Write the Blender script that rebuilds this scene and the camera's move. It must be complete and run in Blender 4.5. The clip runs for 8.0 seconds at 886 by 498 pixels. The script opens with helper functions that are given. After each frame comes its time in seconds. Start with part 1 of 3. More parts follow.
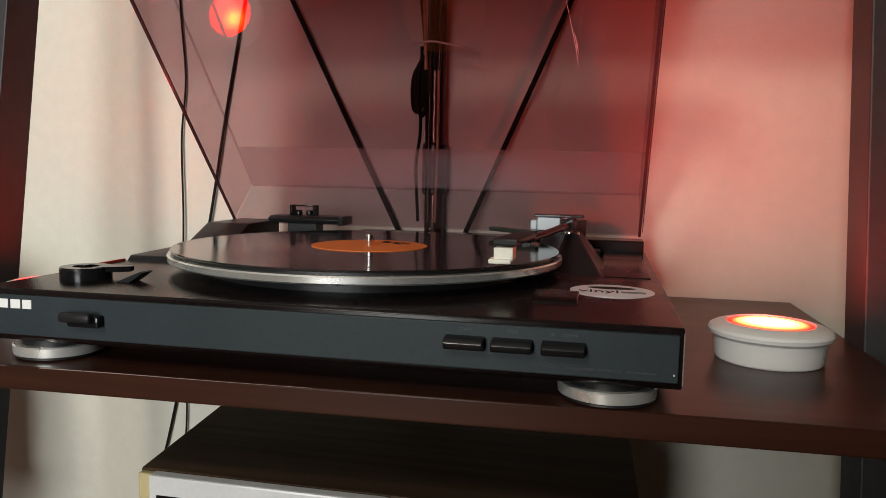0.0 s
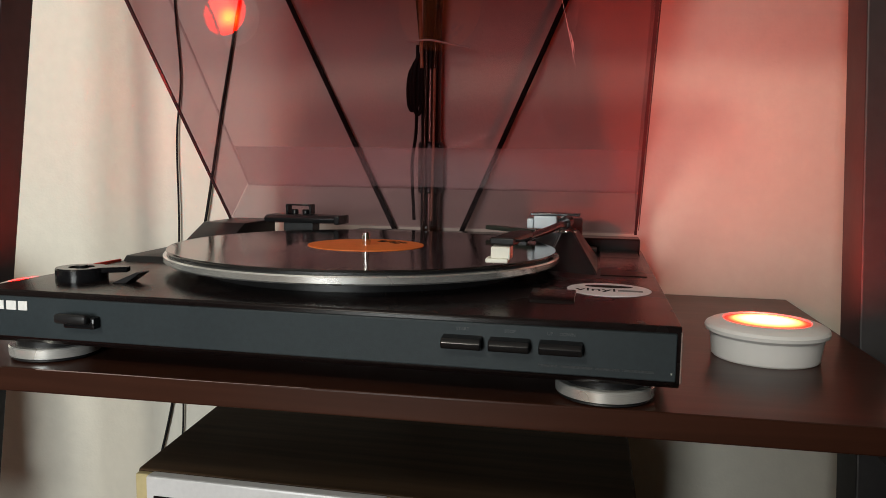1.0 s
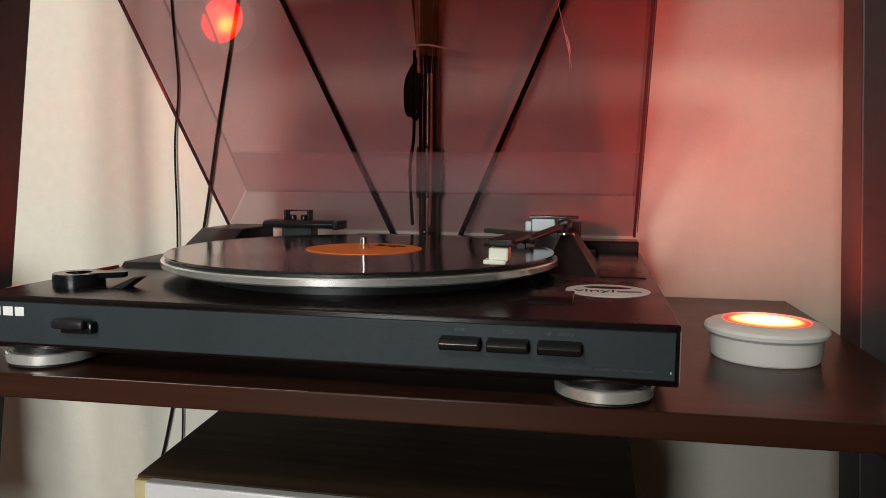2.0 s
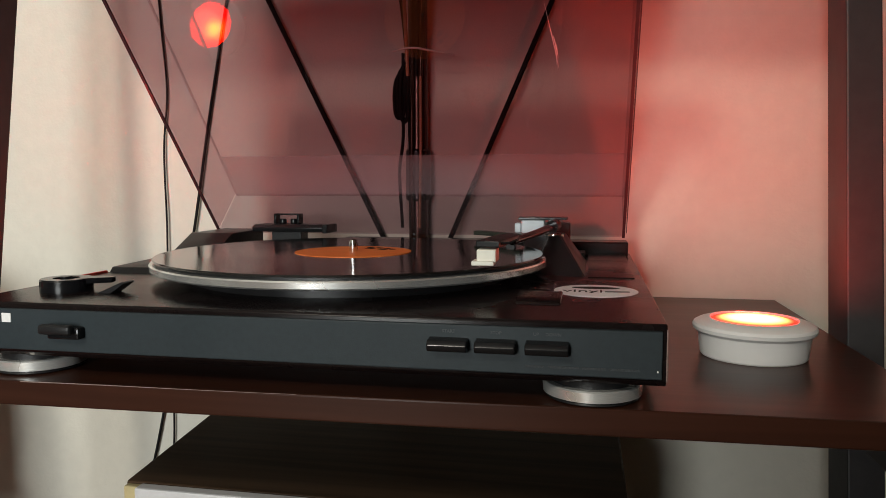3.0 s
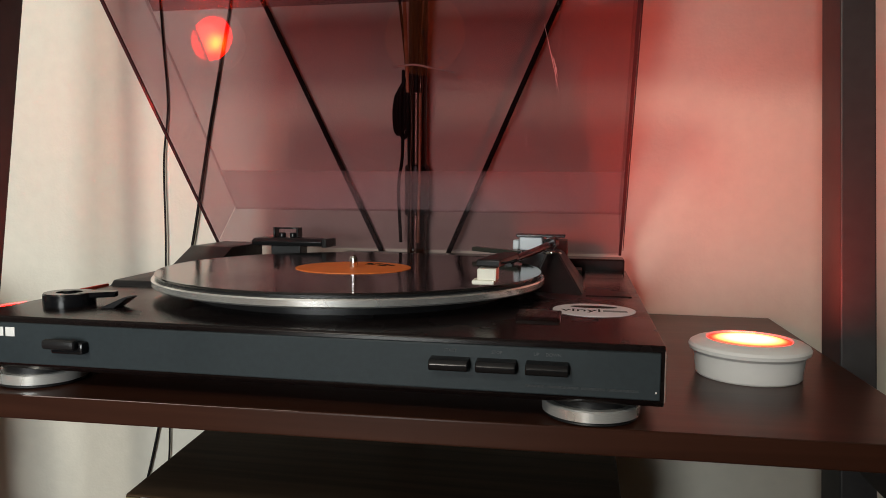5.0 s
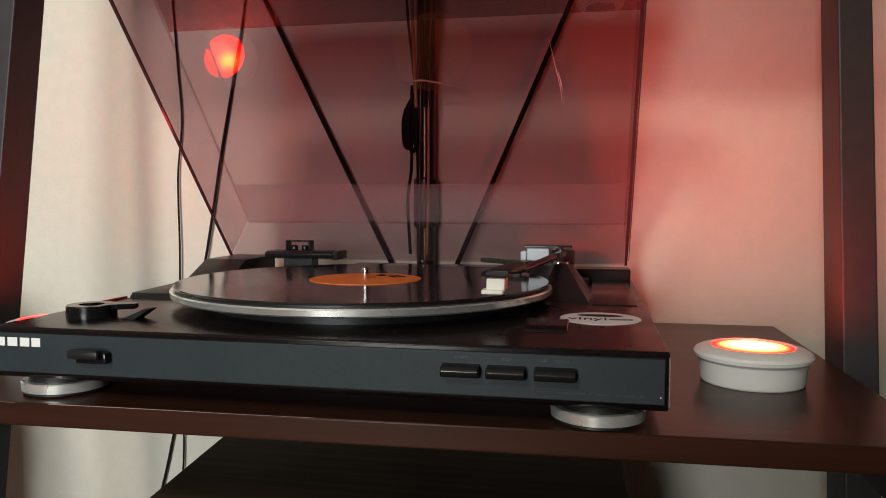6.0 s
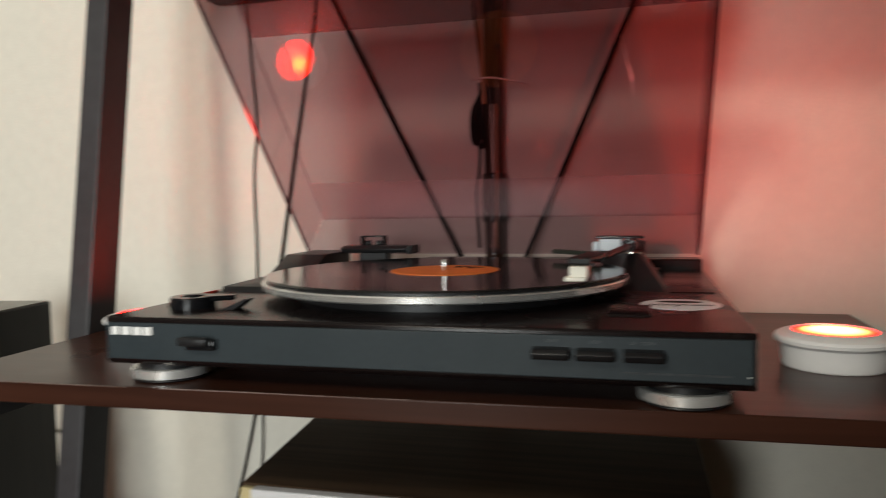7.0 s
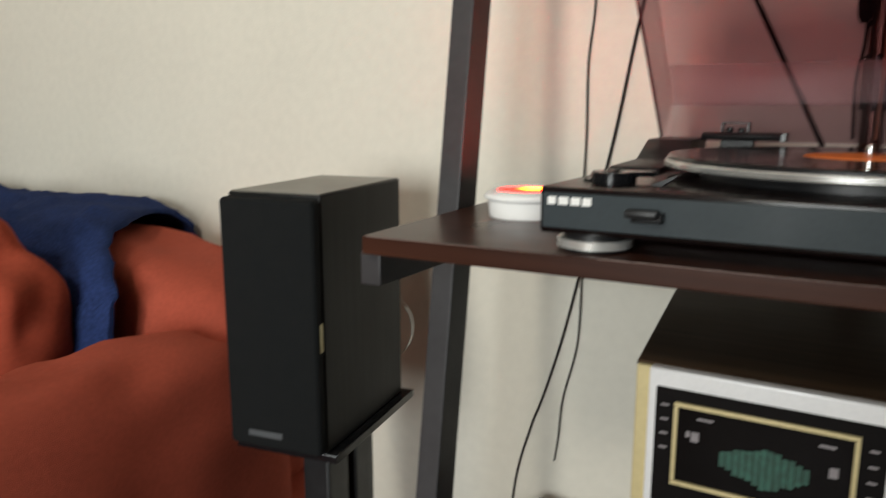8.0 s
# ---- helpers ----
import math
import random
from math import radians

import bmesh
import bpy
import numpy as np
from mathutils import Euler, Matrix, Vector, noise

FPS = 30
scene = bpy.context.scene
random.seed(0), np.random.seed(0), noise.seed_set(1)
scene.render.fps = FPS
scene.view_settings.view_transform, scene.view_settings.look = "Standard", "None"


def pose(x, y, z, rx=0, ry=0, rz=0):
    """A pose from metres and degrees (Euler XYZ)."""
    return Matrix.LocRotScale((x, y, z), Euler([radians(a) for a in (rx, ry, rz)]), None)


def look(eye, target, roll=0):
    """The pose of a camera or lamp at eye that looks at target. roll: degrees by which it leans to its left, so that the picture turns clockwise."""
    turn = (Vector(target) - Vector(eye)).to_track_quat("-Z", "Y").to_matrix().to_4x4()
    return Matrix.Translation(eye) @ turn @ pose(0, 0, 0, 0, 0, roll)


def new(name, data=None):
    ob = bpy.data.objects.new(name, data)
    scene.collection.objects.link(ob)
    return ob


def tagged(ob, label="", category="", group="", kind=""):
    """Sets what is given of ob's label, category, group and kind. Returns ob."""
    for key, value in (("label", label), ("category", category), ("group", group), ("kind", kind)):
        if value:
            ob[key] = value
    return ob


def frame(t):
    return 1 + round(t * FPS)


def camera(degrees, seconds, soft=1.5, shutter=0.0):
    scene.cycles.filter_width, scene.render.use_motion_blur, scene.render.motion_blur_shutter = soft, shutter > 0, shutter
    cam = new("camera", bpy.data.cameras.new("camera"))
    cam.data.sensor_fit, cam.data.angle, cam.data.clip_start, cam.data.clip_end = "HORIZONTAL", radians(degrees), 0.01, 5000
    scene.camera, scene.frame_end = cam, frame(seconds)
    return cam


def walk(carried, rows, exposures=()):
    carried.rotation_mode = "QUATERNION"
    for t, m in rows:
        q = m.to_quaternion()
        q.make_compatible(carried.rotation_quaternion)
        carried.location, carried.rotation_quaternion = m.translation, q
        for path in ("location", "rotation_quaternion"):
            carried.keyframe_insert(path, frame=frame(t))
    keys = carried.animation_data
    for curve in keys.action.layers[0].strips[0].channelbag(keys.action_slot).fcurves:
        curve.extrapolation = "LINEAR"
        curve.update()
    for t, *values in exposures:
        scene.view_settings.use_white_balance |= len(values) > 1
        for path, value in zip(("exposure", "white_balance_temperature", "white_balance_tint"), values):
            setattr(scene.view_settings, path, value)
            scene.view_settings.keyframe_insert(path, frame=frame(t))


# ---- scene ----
cam = camera(61.7, 8.0, 0.7, 0.5)
PATH = [
    (0, (0.17, -0.396, 0.926), (-0.244, 1.55, 0.718), 1.1),
    (0.5, (0.171, -0.396, 0.927), (-0.239, 1.55, 0.715), 1.0),
    (1, (0.169, -0.396, 0.927), (-0.233, 1.552, 0.713), 0.9),
    (1.5, (0.169, -0.395, 0.925), (-0.238, 1.553, 0.722), 0.6),
    (3, (0.174, -0.395, 0.922), (-0.212, 1.559, 0.739), -0.1),
    (3.5, (0.173, -0.395, 0.923), (-0.2, 1.561, 0.743), -0.0),
    (4, (0.173, -0.396, 0.924), (-0.193, 1.562, 0.748), 0.2),
    (4.5, (0.17, -0.397, 0.927), (-0.197, 1.561, 0.755), 0.5),
    (6, (0.171, -0.417, 0.929), (-0.217, 1.541, 0.804), 0.1),
    (6.5, (0.175, -0.424, 0.928), (-0.24, 1.528, 0.806), -0.4),
    (6.8, (0.17, -0.432, 0.925), (-0.269, 1.515, 0.806), -0.9),
    (7, (0.151, -0.442, 0.924), (-0.363, 1.487, 0.798), -1.0),
    (7.2, (0.121, -0.451, 0.926), (-0.474, 1.452, 0.769), -0.6),
    (7.5, (0.062, -0.474, 0.919), (-0.712, 1.358, 0.714), 0.0),
    (7.7, (0.022, -0.499, 0.916), (-0.863, 1.273, 0.639), 0.4),
    (8, (-0.007, -0.499, 0.904), (-0.994, 1.199, 0.527), 0.0),
]
walk(cam, [(t, look(eye, target, roll)) for t, eye, target, roll in PATH])

# ---- world and large lights ----
world = bpy.data.worlds.new("room_world")
scene.world = world
world.use_nodes = True
bg = world.node_tree.nodes["Background"]
sky = world.node_tree.nodes.new("ShaderNodeTexSky")
sky.sky_type, sky.sun_disc = "NISHITA", False
sky.sun_elevation, sky.sun_rotation = radians(35), radians(200)
world.node_tree.links.new(sky.outputs["Color"], bg.inputs["Color"])
bg.inputs["Strength"].default_value = 0.1


def area(name, at, to, sx, sy, watts, colour, shape="RECTANGLE"):
    d = bpy.data.lights.new(name, "AREA")
    d.shape, d.size, d.energy, d.color = shape, sx, watts, colour
    if shape in ("RECTANGLE", "ELLIPSE"):
        d.size_y = sy
    ob = new(name, d)
    ob.matrix_world = look(at, to)
    return ob


# the room's lamp, front left of the shelf unit, and the window behind the camera
area("room_lamp", (-0.52, -2.00, 2.28), (0.0, 0.30, 0.95), 0.34, 0.34, 18.5, (1.0, 0.93, 0.80), "DISK")
area("window_light", (-0.06, -3.05, 1.12), (-0.15, 0.0, 0.95), 1.30, 1.05, 86, (0.90, 0.95, 0.94))




# ---- materials ----
def mat(name, colour, rough=0.5, metal=0.0, spec=0.5, grain=None, amount=0.25, bump=0.0, bscale=200.0, coat=0.0, stain=0.0, stretch=(1, 1, 1)):
    """A principled material: colour broken up by fine grain and broad stains, with bump."""
    m = bpy.data.materials.new(name)
    m.use_nodes = True
    nt = m.node_tree
    n, l = nt.nodes, nt.links
    p = n["Principled BSDF"]
    p.inputs["Base Color"].default_value = (*colour, 1)
    p.inputs["Roughness"].default_value = rough
    p.inputs["Metallic"].default_value = metal
    p.inputs["Specular IOR Level"].default_value = spec
    p.inputs["Coat Weight"].default_value = coat
    tc = n.new("ShaderNodeTexCoord")
    mp = n.new("ShaderNodeMapping")
    mp.inputs["Scale"].default_value = stretch
    l.new(tc.outputs["Object"], mp.inputs["Vector"])
    if grain:
        a = n.new("ShaderNodeTexNoise")
        a.inputs["Scale"].default_value, a.inputs["Detail"].default_value = grain, 6
        l.new(mp.outputs["Vector"], a.inputs["Vector"])
        b = n.new("ShaderNodeTexNoise")
        b.inputs["Scale"].default_value, b.inputs["Detail"].default_value = grain / 14, 3
        l.new(tc.outputs["Object"], b.inputs["Vector"])
        ad = n.new("ShaderNodeMath")
        ad.operation = "MULTIPLY_ADD"
        l.new(b.outputs["Fac"], ad.inputs[0])
        ad.inputs[1].default_value = 0.6
        l.new(a.outputs["Fac"], ad.inputs[2])
        r = n.new("ShaderNodeMapRange")
        r.inputs["From Min"].default_value, r.inputs["From Max"].default_value = 0.45, 1.15
        r.inputs["To Min"].default_value, r.inputs["To Max"].default_value = 1 - amount, 1 + amount
        l.new(ad.outputs[0], r.inputs["Value"])
        mx = n.new("ShaderNodeVectorMath")
        mx.operation = "SCALE"
        mx.inputs[0].default_value = colour
        l.new(r.outputs[0], mx.inputs["Scale"])
        l.new(mx.outputs[0], p.inputs["Base Color"])
        rr = n.new("ShaderNodeMapRange")
        rr.inputs["From Min"].default_value, rr.inputs["From Max"].default_value = 0.3, 0.7
        rr.inputs["To Min"].default_value, rr.inputs["To Max"].default_value = max(0.02, rough - 0.07), min(1, rough + 0.09)
        l.new(b.outputs["Fac"], rr.inputs["Value"])
        l.new(rr.outputs[0], p.inputs["Roughness"])
    if bump:
        c = n.new("ShaderNodeTexNoise")
        c.inputs["Scale"].default_value, c.inputs["Detail"].default_value = bscale, 4
        l.new(mp.outputs["Vector"], c.inputs["Vector"])
        bp = n.new("ShaderNodeBump")
        bp.inputs["Strength"].default_value, bp.inputs["Distance"].default_value = bump, 0.002
        l.new(c.outputs["Fac"], bp.inputs["Height"])
        l.new(bp.outputs[0], p.inputs["Normal"])
    return m


def grain_wood(name, dark, light, scale, rough, along, spec=0.5):
    """Straight-grained wood or wood-print laminate; along: 0 for x, 1 for y, 2 for z."""
    m = bpy.data.materials.new(name)
    m.use_nodes = True
    n, l = m.node_tree.nodes, m.node_tree.links
    p = n["Principled BSDF"]
    tc, mp = n.new("ShaderNodeTexCoord"), n.new("ShaderNodeMapping")
    s = [scale, scale, scale]
    s[along] = scale * 0.04
    mp.inputs["Scale"].default_value = s
    l.new(tc.outputs["Object"], mp.inputs["Vector"])
    a = n.new("ShaderNodeTexNoise")
    a.inputs["Scale"].default_value, a.inputs["Detail"].default_value, a.inputs["Distortion"].default_value = 1.0, 8, 0.6
    l.new(mp.outputs["Vector"], a.inputs["Vector"])
    cr = n.new("ShaderNodeValToRGB")
    cr.color_ramp.elements[0].position, cr.color_ramp.elements[1].position = 0.35, 0.68
    cr.color_ramp.elements[0].color, cr.color_ramp.elements[1].color = (*dark, 1), (*light, 1)
    l.new(a.outputs["Fac"], cr.inputs["Fac"])
    l.new(cr.outputs["Color"], p.inputs["Base Color"])
    b = n.new("ShaderNodeTexNoise")
    b.inputs["Scale"].default_value = 9
    l.new(tc.outputs["Object"], b.inputs["Vector"])
    rr = n.new("ShaderNodeMapRange")
    rr.inputs["To Min"].default_value, rr.inputs["To Max"].default_value = rough - 0.06, rough + 0.10
    l.new(b.outputs["Fac"], rr.inputs["Value"])
    l.new(rr.outputs[0], p.inputs["Roughness"])
    p.inputs["Specular IOR Level"].default_value = spec
    bp = n.new("ShaderNodeBump")
    bp.inputs["Strength"].default_value, bp.inputs["Distance"].default_value = 0.12, 0.001
    l.new(a.outputs["Fac"], bp.inputs["Height"])
    l.new(bp.outputs[0], p.inputs["Normal"])
    return m


def clear(name, tint, rough, gloss, haze=0.0):
    """Tinted clear plastic sheet: it lets the tinted light through and reflects by Fresnel."""
    m = bpy.data.materials.new(name)
    m.use_nodes = True
    n, l = m.node_tree.nodes, m.node_tree.links
    n.remove(n["Principled BSDF"])
    out = n["Material Output"]
    if haze:
        t = n.new("ShaderNodeBsdfRefraction")
        t.inputs["IOR"].default_value, t.inputs["Roughness"].default_value = 1.02, haze
    else:
        t = n.new("ShaderNodeBsdfTransparent")
    t.inputs["Color"].default_value = (*tint, 1)
    g = n.new("ShaderNodeBsdfGlossy")
    g.inputs["Roughness"].default_value = rough
    f = n.new("ShaderNodeLayerWeight")
    f.inputs["Blend"].default_value = 0.5
    pw = n.new("ShaderNodeMath")
    pw.operation = "POWER"
    pw.inputs[1].default_value = 5
    l.new(f.outputs["Facing"], pw.inputs[0])
    ma = n.new("ShaderNodeMath")
    ma.operation = "MULTIPLY_ADD"
    ma.inputs[1].default_value, ma.inputs[2].default_value = 1 - gloss, gloss
    l.new(pw.outputs[0], ma.inputs[0])
    mx = n.new("ShaderNodeMixShader")
    l.new(ma.outputs[0], mx.inputs[0])
    l.new(t.outputs[0], mx.inputs[1])
    l.new(g.outputs[0], mx.inputs[2])
    l.new(mx.outputs[0], out.inputs["Surface"])
    return m


def hazy(name, tint, veil, cover):
    """A clear sheet with a pale veil mixed in, standing for a reflection."""
    m = bpy.data.materials.new(name)
    m.use_nodes = True
    n, l = m.node_tree.nodes, m.node_tree.links
    n.remove(n["Principled BSDF"])
    t, d = n.new("ShaderNodeBsdfRefraction"), n.new("ShaderNodeBsdfDiffuse")
    t.inputs["IOR"].default_value, t.inputs["Roughness"].default_value = 1.01, 0.10
    t.inputs["Color"].default_value, d.inputs["Color"].default_value = (*tint, 1), (*veil, 1)
    tc, z, r = n.new("ShaderNodeTexCoord"), n.new("ShaderNodeTexNoise"), n.new("ShaderNodeMapRange")
    z.inputs["Scale"].default_value, z.inputs["Detail"].default_value = 35, 5
    r.inputs["To Min"].default_value, r.inputs["To Max"].default_value = cover * 0.75, cover * 1.25
    l.new(tc.outputs["Object"], z.inputs["Vector"])
    l.new(z.outputs["Fac"], r.inputs["Value"])
    mx = n.new("ShaderNodeMixShader")
    l.new(r.outputs[0], mx.inputs[0])
    l.new(t.outputs[0], mx.inputs[1])
    l.new(d.outputs[0], mx.inputs[2])
    l.new(mx.outputs[0], n["Material Output"].inputs["Surface"])
    return m


def glowing(name, inner, outer, strong, weak, radius, spread, hold, bulb=(0, 0, 0)):
    """A lamp's diffuser: brightest over its bulb, falling off to the rim."""
    m = bpy.data.materials.new(name)
    m.use_nodes = True
    n, l = m.node_tree.nodes, m.node_tree.links
    p = n["Principled BSDF"]
    tc = n.new("ShaderNodeTexCoord")
    ln = n.new("ShaderNodeVectorMath")
    ln.operation = "LENGTH"
    fl = n.new("ShaderNodeVectorMath")
    fl.operation = "MULTIPLY"
    fl.inputs[1].default_value = (1, 1, 0)
    off = n.new("ShaderNodeVectorMath")
    off.operation = "SUBTRACT"
    off.inputs[1].default_value = bulb
    l.new(tc.outputs["Object"], off.inputs[0])
    l.new(off.outputs[0], fl.inputs[0])
    l.new(fl.outputs[0], ln.inputs[0])
    r = n.new("ShaderNodeMapRange")
    r.inputs["From Min"].default_value, r.inputs["From Max"].default_value = 0.0, radius
    l.new(ln.outputs["Value"], r.inputs["Value"])
    cr = n.new("ShaderNodeValToRGB")
    cr.color_ramp.elements[0].color, cr.color_ramp.elements[1].color = (*inner, 1), (*outer, 1)
    cr.color_ramp.elements[0].position, cr.color_ramp.elements[1].position = hold
    l.new(r.outputs[0], cr.inputs["Fac"])
    st = n.new("ShaderNodeMapRange")
    st.interpolation_type = "SMOOTHSTEP"
    st.inputs["To Min"].default_value, st.inputs["To Max"].default_value = strong, weak
    st.inputs["From Max"].default_value = spread
    l.new(r.outputs[0], st.inputs["Value"])
    l.new(cr.outputs["Color"], p.inputs["Emission Color"])
    l.new(st.outputs[0], p.inputs["Emission Strength"])
    p.inputs["Base Color"].default_value = (0.5, 0.08, 0.05, 1)
    return m


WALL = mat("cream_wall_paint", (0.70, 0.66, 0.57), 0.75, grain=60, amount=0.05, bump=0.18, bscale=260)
# Tone for the unseen walls, kept dark to cut bounced light.
WALL2 = mat("dark_unseen_wall", (0.24, 0.22, 0.18), 0.75, grain=60, amount=0.06, bump=0.1, bscale=260)
CEIL = mat("white_ceiling_paint", (0.55, 0.53, 0.49), 0.8, grain=40, amount=0.04)
FLOOR = grain_wood("floor_boards", (0.10, 0.055, 0.03), (0.20, 0.12, 0.07), 30, 0.4, 1)
ESPRESSO = grain_wood("espresso_laminate", (0.030, 0.0105, 0.0062), (0.054, 0.0190, 0.0110), 60, 0.29, 0, 0.17)
ESPRESSO_UP = mat("espresso_painted_post", (0.034, 0.032, 0.034), 0.48, spec=0.4, grain=90, amount=0.2, bump=0.05, bscale=120)
PALE_EDGE = mat("pale_edge_line", (0.24, 0.18, 0.16), 0.45, grain=700, amount=0.5)
BLACK = mat("black_textured_plastic", (0.012, 0.012, 0.013), 0.36, spec=0.32, grain=420, amount=0.3, bump=0.10, bscale=1500)
DECK = mat("black_satin_deck", (0.009, 0.006, 0.006), 0.22, spec=0.20, grain=160, amount=0.3, bump=0.03, bscale=900)
PANEL = mat("dark_grey_front_panel", (0.026, 0.035, 0.040), 0.46, spec=0.22, grain=300, amount=0.12, bump=0.04, bscale=1200)
GLOSS = mat("gloss_black_plastic", (0.007, 0.007, 0.008), 0.18, spec=0.3, grain=120, amount=0.2)
SILVER = mat("brushed_aluminium", (0.90, 0.90, 0.87), 0.27, 0.72, grain=240, amount=0.10, stretch=(1, 1, 12))
CHROME = mat("polished_steel", (0.80, 0.79, 0.76), 0.10, 1.0, grain=80, amount=0.06)
GREYPL = mat("pale_grey_plastic", (0.58, 0.64, 0.69), 0.4, grain=90, amount=0.08)
WHITEPL = mat("white_plastic", (0.87, 0.86, 0.84), 0.38, grain=70, amount=0.04, bump=0.02, bscale=300)
CREAMPL = mat("ivory_cartridge_plastic", (0.80, 0.78, 0.68), 0.4, grain=120, amount=0.06)
PRINT = mat("white_print", (0.80, 0.80, 0.78), 0.5, grain=500, amount=0.05)
FAINT = mat("grey_print", (0.060, 0.065, 0.070), 0.5, grain=500, amount=0.1)
LEGEND = mat("worn_grey_print", (0.045, 0.050, 0.054), 0.5, spec=0.2, grain=900, amount=0.6)
PAPER = mat("white_paper_sticker", (0.88, 0.83, 0.84), 0.45, grain=150, amount=0.05)
INK = mat("dark_ink", (0.005, 0.004, 0.004), 0.5, spec=0.08, grain=300, amount=0.2)
INKGREY = mat("grey_ink", (0.22, 0.20, 0.21), 0.5, grain=300, amount=0.1)
RED_SPILL = mat("red_lamplight_paint", (0.65, 0.06, 0.03), 0.5, grain=100, amount=0.1)
OLIVE = mat("dark_olive_plastic", (0.03, 0.036, 0.028), 0.35, grain=200, amount=0.15)
CABLE = mat("black_cable_sheath", (0.010, 0.009, 0.009), 0.7, spec=0.12, grain=200, amount=0.2)
WIRE = mat("pale_speaker_wire", (0.55, 0.52, 0.44), 0.4, grain=200, amount=0.15)
TAN = mat("tan_cable_sheath", (0.36, 0.17, 0.09), 0.26, grain=150, amount=0.2)
POLE = mat("dark_bronze_tube", (0.055, 0.024, 0.014), 0.16, 0.5, grain=60, amount=0.3)
TIE = mat("clear_cable_tie", (0.55, 0.48, 0.44), 0.3, grain=100, amount=0.1)
WALNUT = grain_wood("walnut_cabinet_veneer", (0.030, 0.017, 0.009), (0.064, 0.038, 0.021), 75, 0.50, 0, 0.18)
FACE_SILVER = mat("silver_faceplate", (0.70, 0.70, 0.71), 0.45, 0.2, grain=260, amount=0.06)
GOLD = mat("champagne_gold_trim", (0.56, 0.47, 0.25), 0.45, 0.2, grain=200, amount=0.08)
GLASSDARK = mat("dark_dial_glass", (0.004, 0.003, 0.003), 0.12, spec=0.06, grain=60, amount=0.2)
GREENSCR = mat("green_dial_lettering", (0.018, 0.070, 0.050), 0.35, grain=220, amount=0.7)
SPKBODY = grain_wood("black_ash_vinyl", (0.003, 0.003, 0.003), (0.009, 0.009, 0.0085), 120, 0.46, 2, 0.20)
SPKTOP = mat("cabinet_top_sheen", (0.15, 0.14, 0.118), 0.36, grain=90, amount=0.15)
GRILLE = mat("black_grille_cloth", (0.006, 0.007, 0.0075), 0.85, grain=700, amount=0.4, bump=0.5, bscale=2200, spec=0.2)
RUST = mat("rust_red_upholstery", (0.37, 0.074, 0.043), 0.9, grain=180, amount=0.16, bump=0.45, bscale=900, spec=0.15)
RUST2 = mat("rust_orange_cushion_cover", (0.31, 0.056, 0.029), 0.9, grain=160, amount=0.2, bump=0.5, bscale=700, spec=0.15)
NAVY = mat("navy_knitted_throw", (0.019, 0.034, 0.108), 0.95, grain=240, amount=0.5, bump=0.9, bscale=420, spec=0.1)
LID = clear("smoked_acrylic", (0.735, 0.615, 0.635), 0.012, 0.045)
LIDEDGE = mat("smoked_acrylic_edge", (0.05, 0.025, 0.028), 0.12, grain=90, amount=0.1)
LIDSOFT = clear("rough_smoked_acrylic", (0.74, 0.66, 0.68), 0.34, 0.05)
HAZE = hazy("painted_reflection_haze", (0.94, 0.92, 0.93), (0.50, 0.41, 0.40), 0.15)
PLATTER = mat("turned_aluminium", (0.92, 0.92, 0.90), 0.22, 0.84, grain=240, amount=0.12, stretch=(1, 1, 12))
GLINT = mat("scratch_glint_paint", (0.9, 0.84, 0.80), 0.3, grain=300, amount=0.2)
LIDCLEAR = clear("acrylic_cut_edge", (0.96, 0.94, 0.95), 0.05, 0.03)
RED_GLOW = glowing("red_lamp_diffuser", (1.0, 0.075, 0.018), (1.0, 0.0025, 0.001), 95, 18, 0.0276, 0.98, (0.62, 0.93))
RED_DIM = glowing("dim_red_lamp_diffuser", (1.0, 0.062, 0.002), (1.0, 0.0012, 0.0006), 230, 40, 0.0276, 0.66, (0.0, 0.75), (0.006, 0.006, 0))




def vinyl():
    """Pressed black vinyl: fine concentric grooves with wider silent bands."""
    m = mat("black_vinyl", (0.008, 0.007, 0.007), 0.09, grain=40, amount=0.2)
    n, l = m.node_tree.nodes, m.node_tree.links
    p = n["Principled BSDF"]
    tc, w = n.new("ShaderNodeTexCoord"), n.new("ShaderNodeTexWave")
    w.wave_type, w.rings_direction = "RINGS", "Z"
    w.inputs["Scale"].default_value = 380
    l.new(tc.outputs["Object"], w.inputs["Vector"])
    bp = n.new("ShaderNodeBump")
    bp.inputs["Strength"].default_value, bp.inputs["Distance"].default_value = 0.02, 0.0003
    l.new(w.outputs["Fac"], bp.inputs["Height"])
    l.new(bp.outputs[0], p.inputs["Normal"])
    return m


VINYL = vinyl()
LABEL = mat("orange_paper_label", (0.86, 0.20, 0.028), 0.5, grain=80, amount=0.07)


# ---- mesh helpers ----
ORIGIN = {}


def thing(name, at, label, category, group="", kind=""):
    ob = new(name)
    ob.location = at
    ORIGIN[ob] = Vector(at)
    return tagged(ob, label, category, group, kind)


def finish(name, bm, material, at, smooth=20):
    bmesh.ops.recalc_face_normals(bm, faces=bm.faces)
    bmesh.ops.translate(bm, verts=bm.verts, vec=-Vector(at))
    me = bpy.data.meshes.new(name)
    bm.to_mesh(me)
    bm.free()
    me.materials.append(material)
    for f in me.polygons:
        f.use_smooth = True
    me.set_sharp_from_angle(angle=radians(smooth))
    return new(name, me)


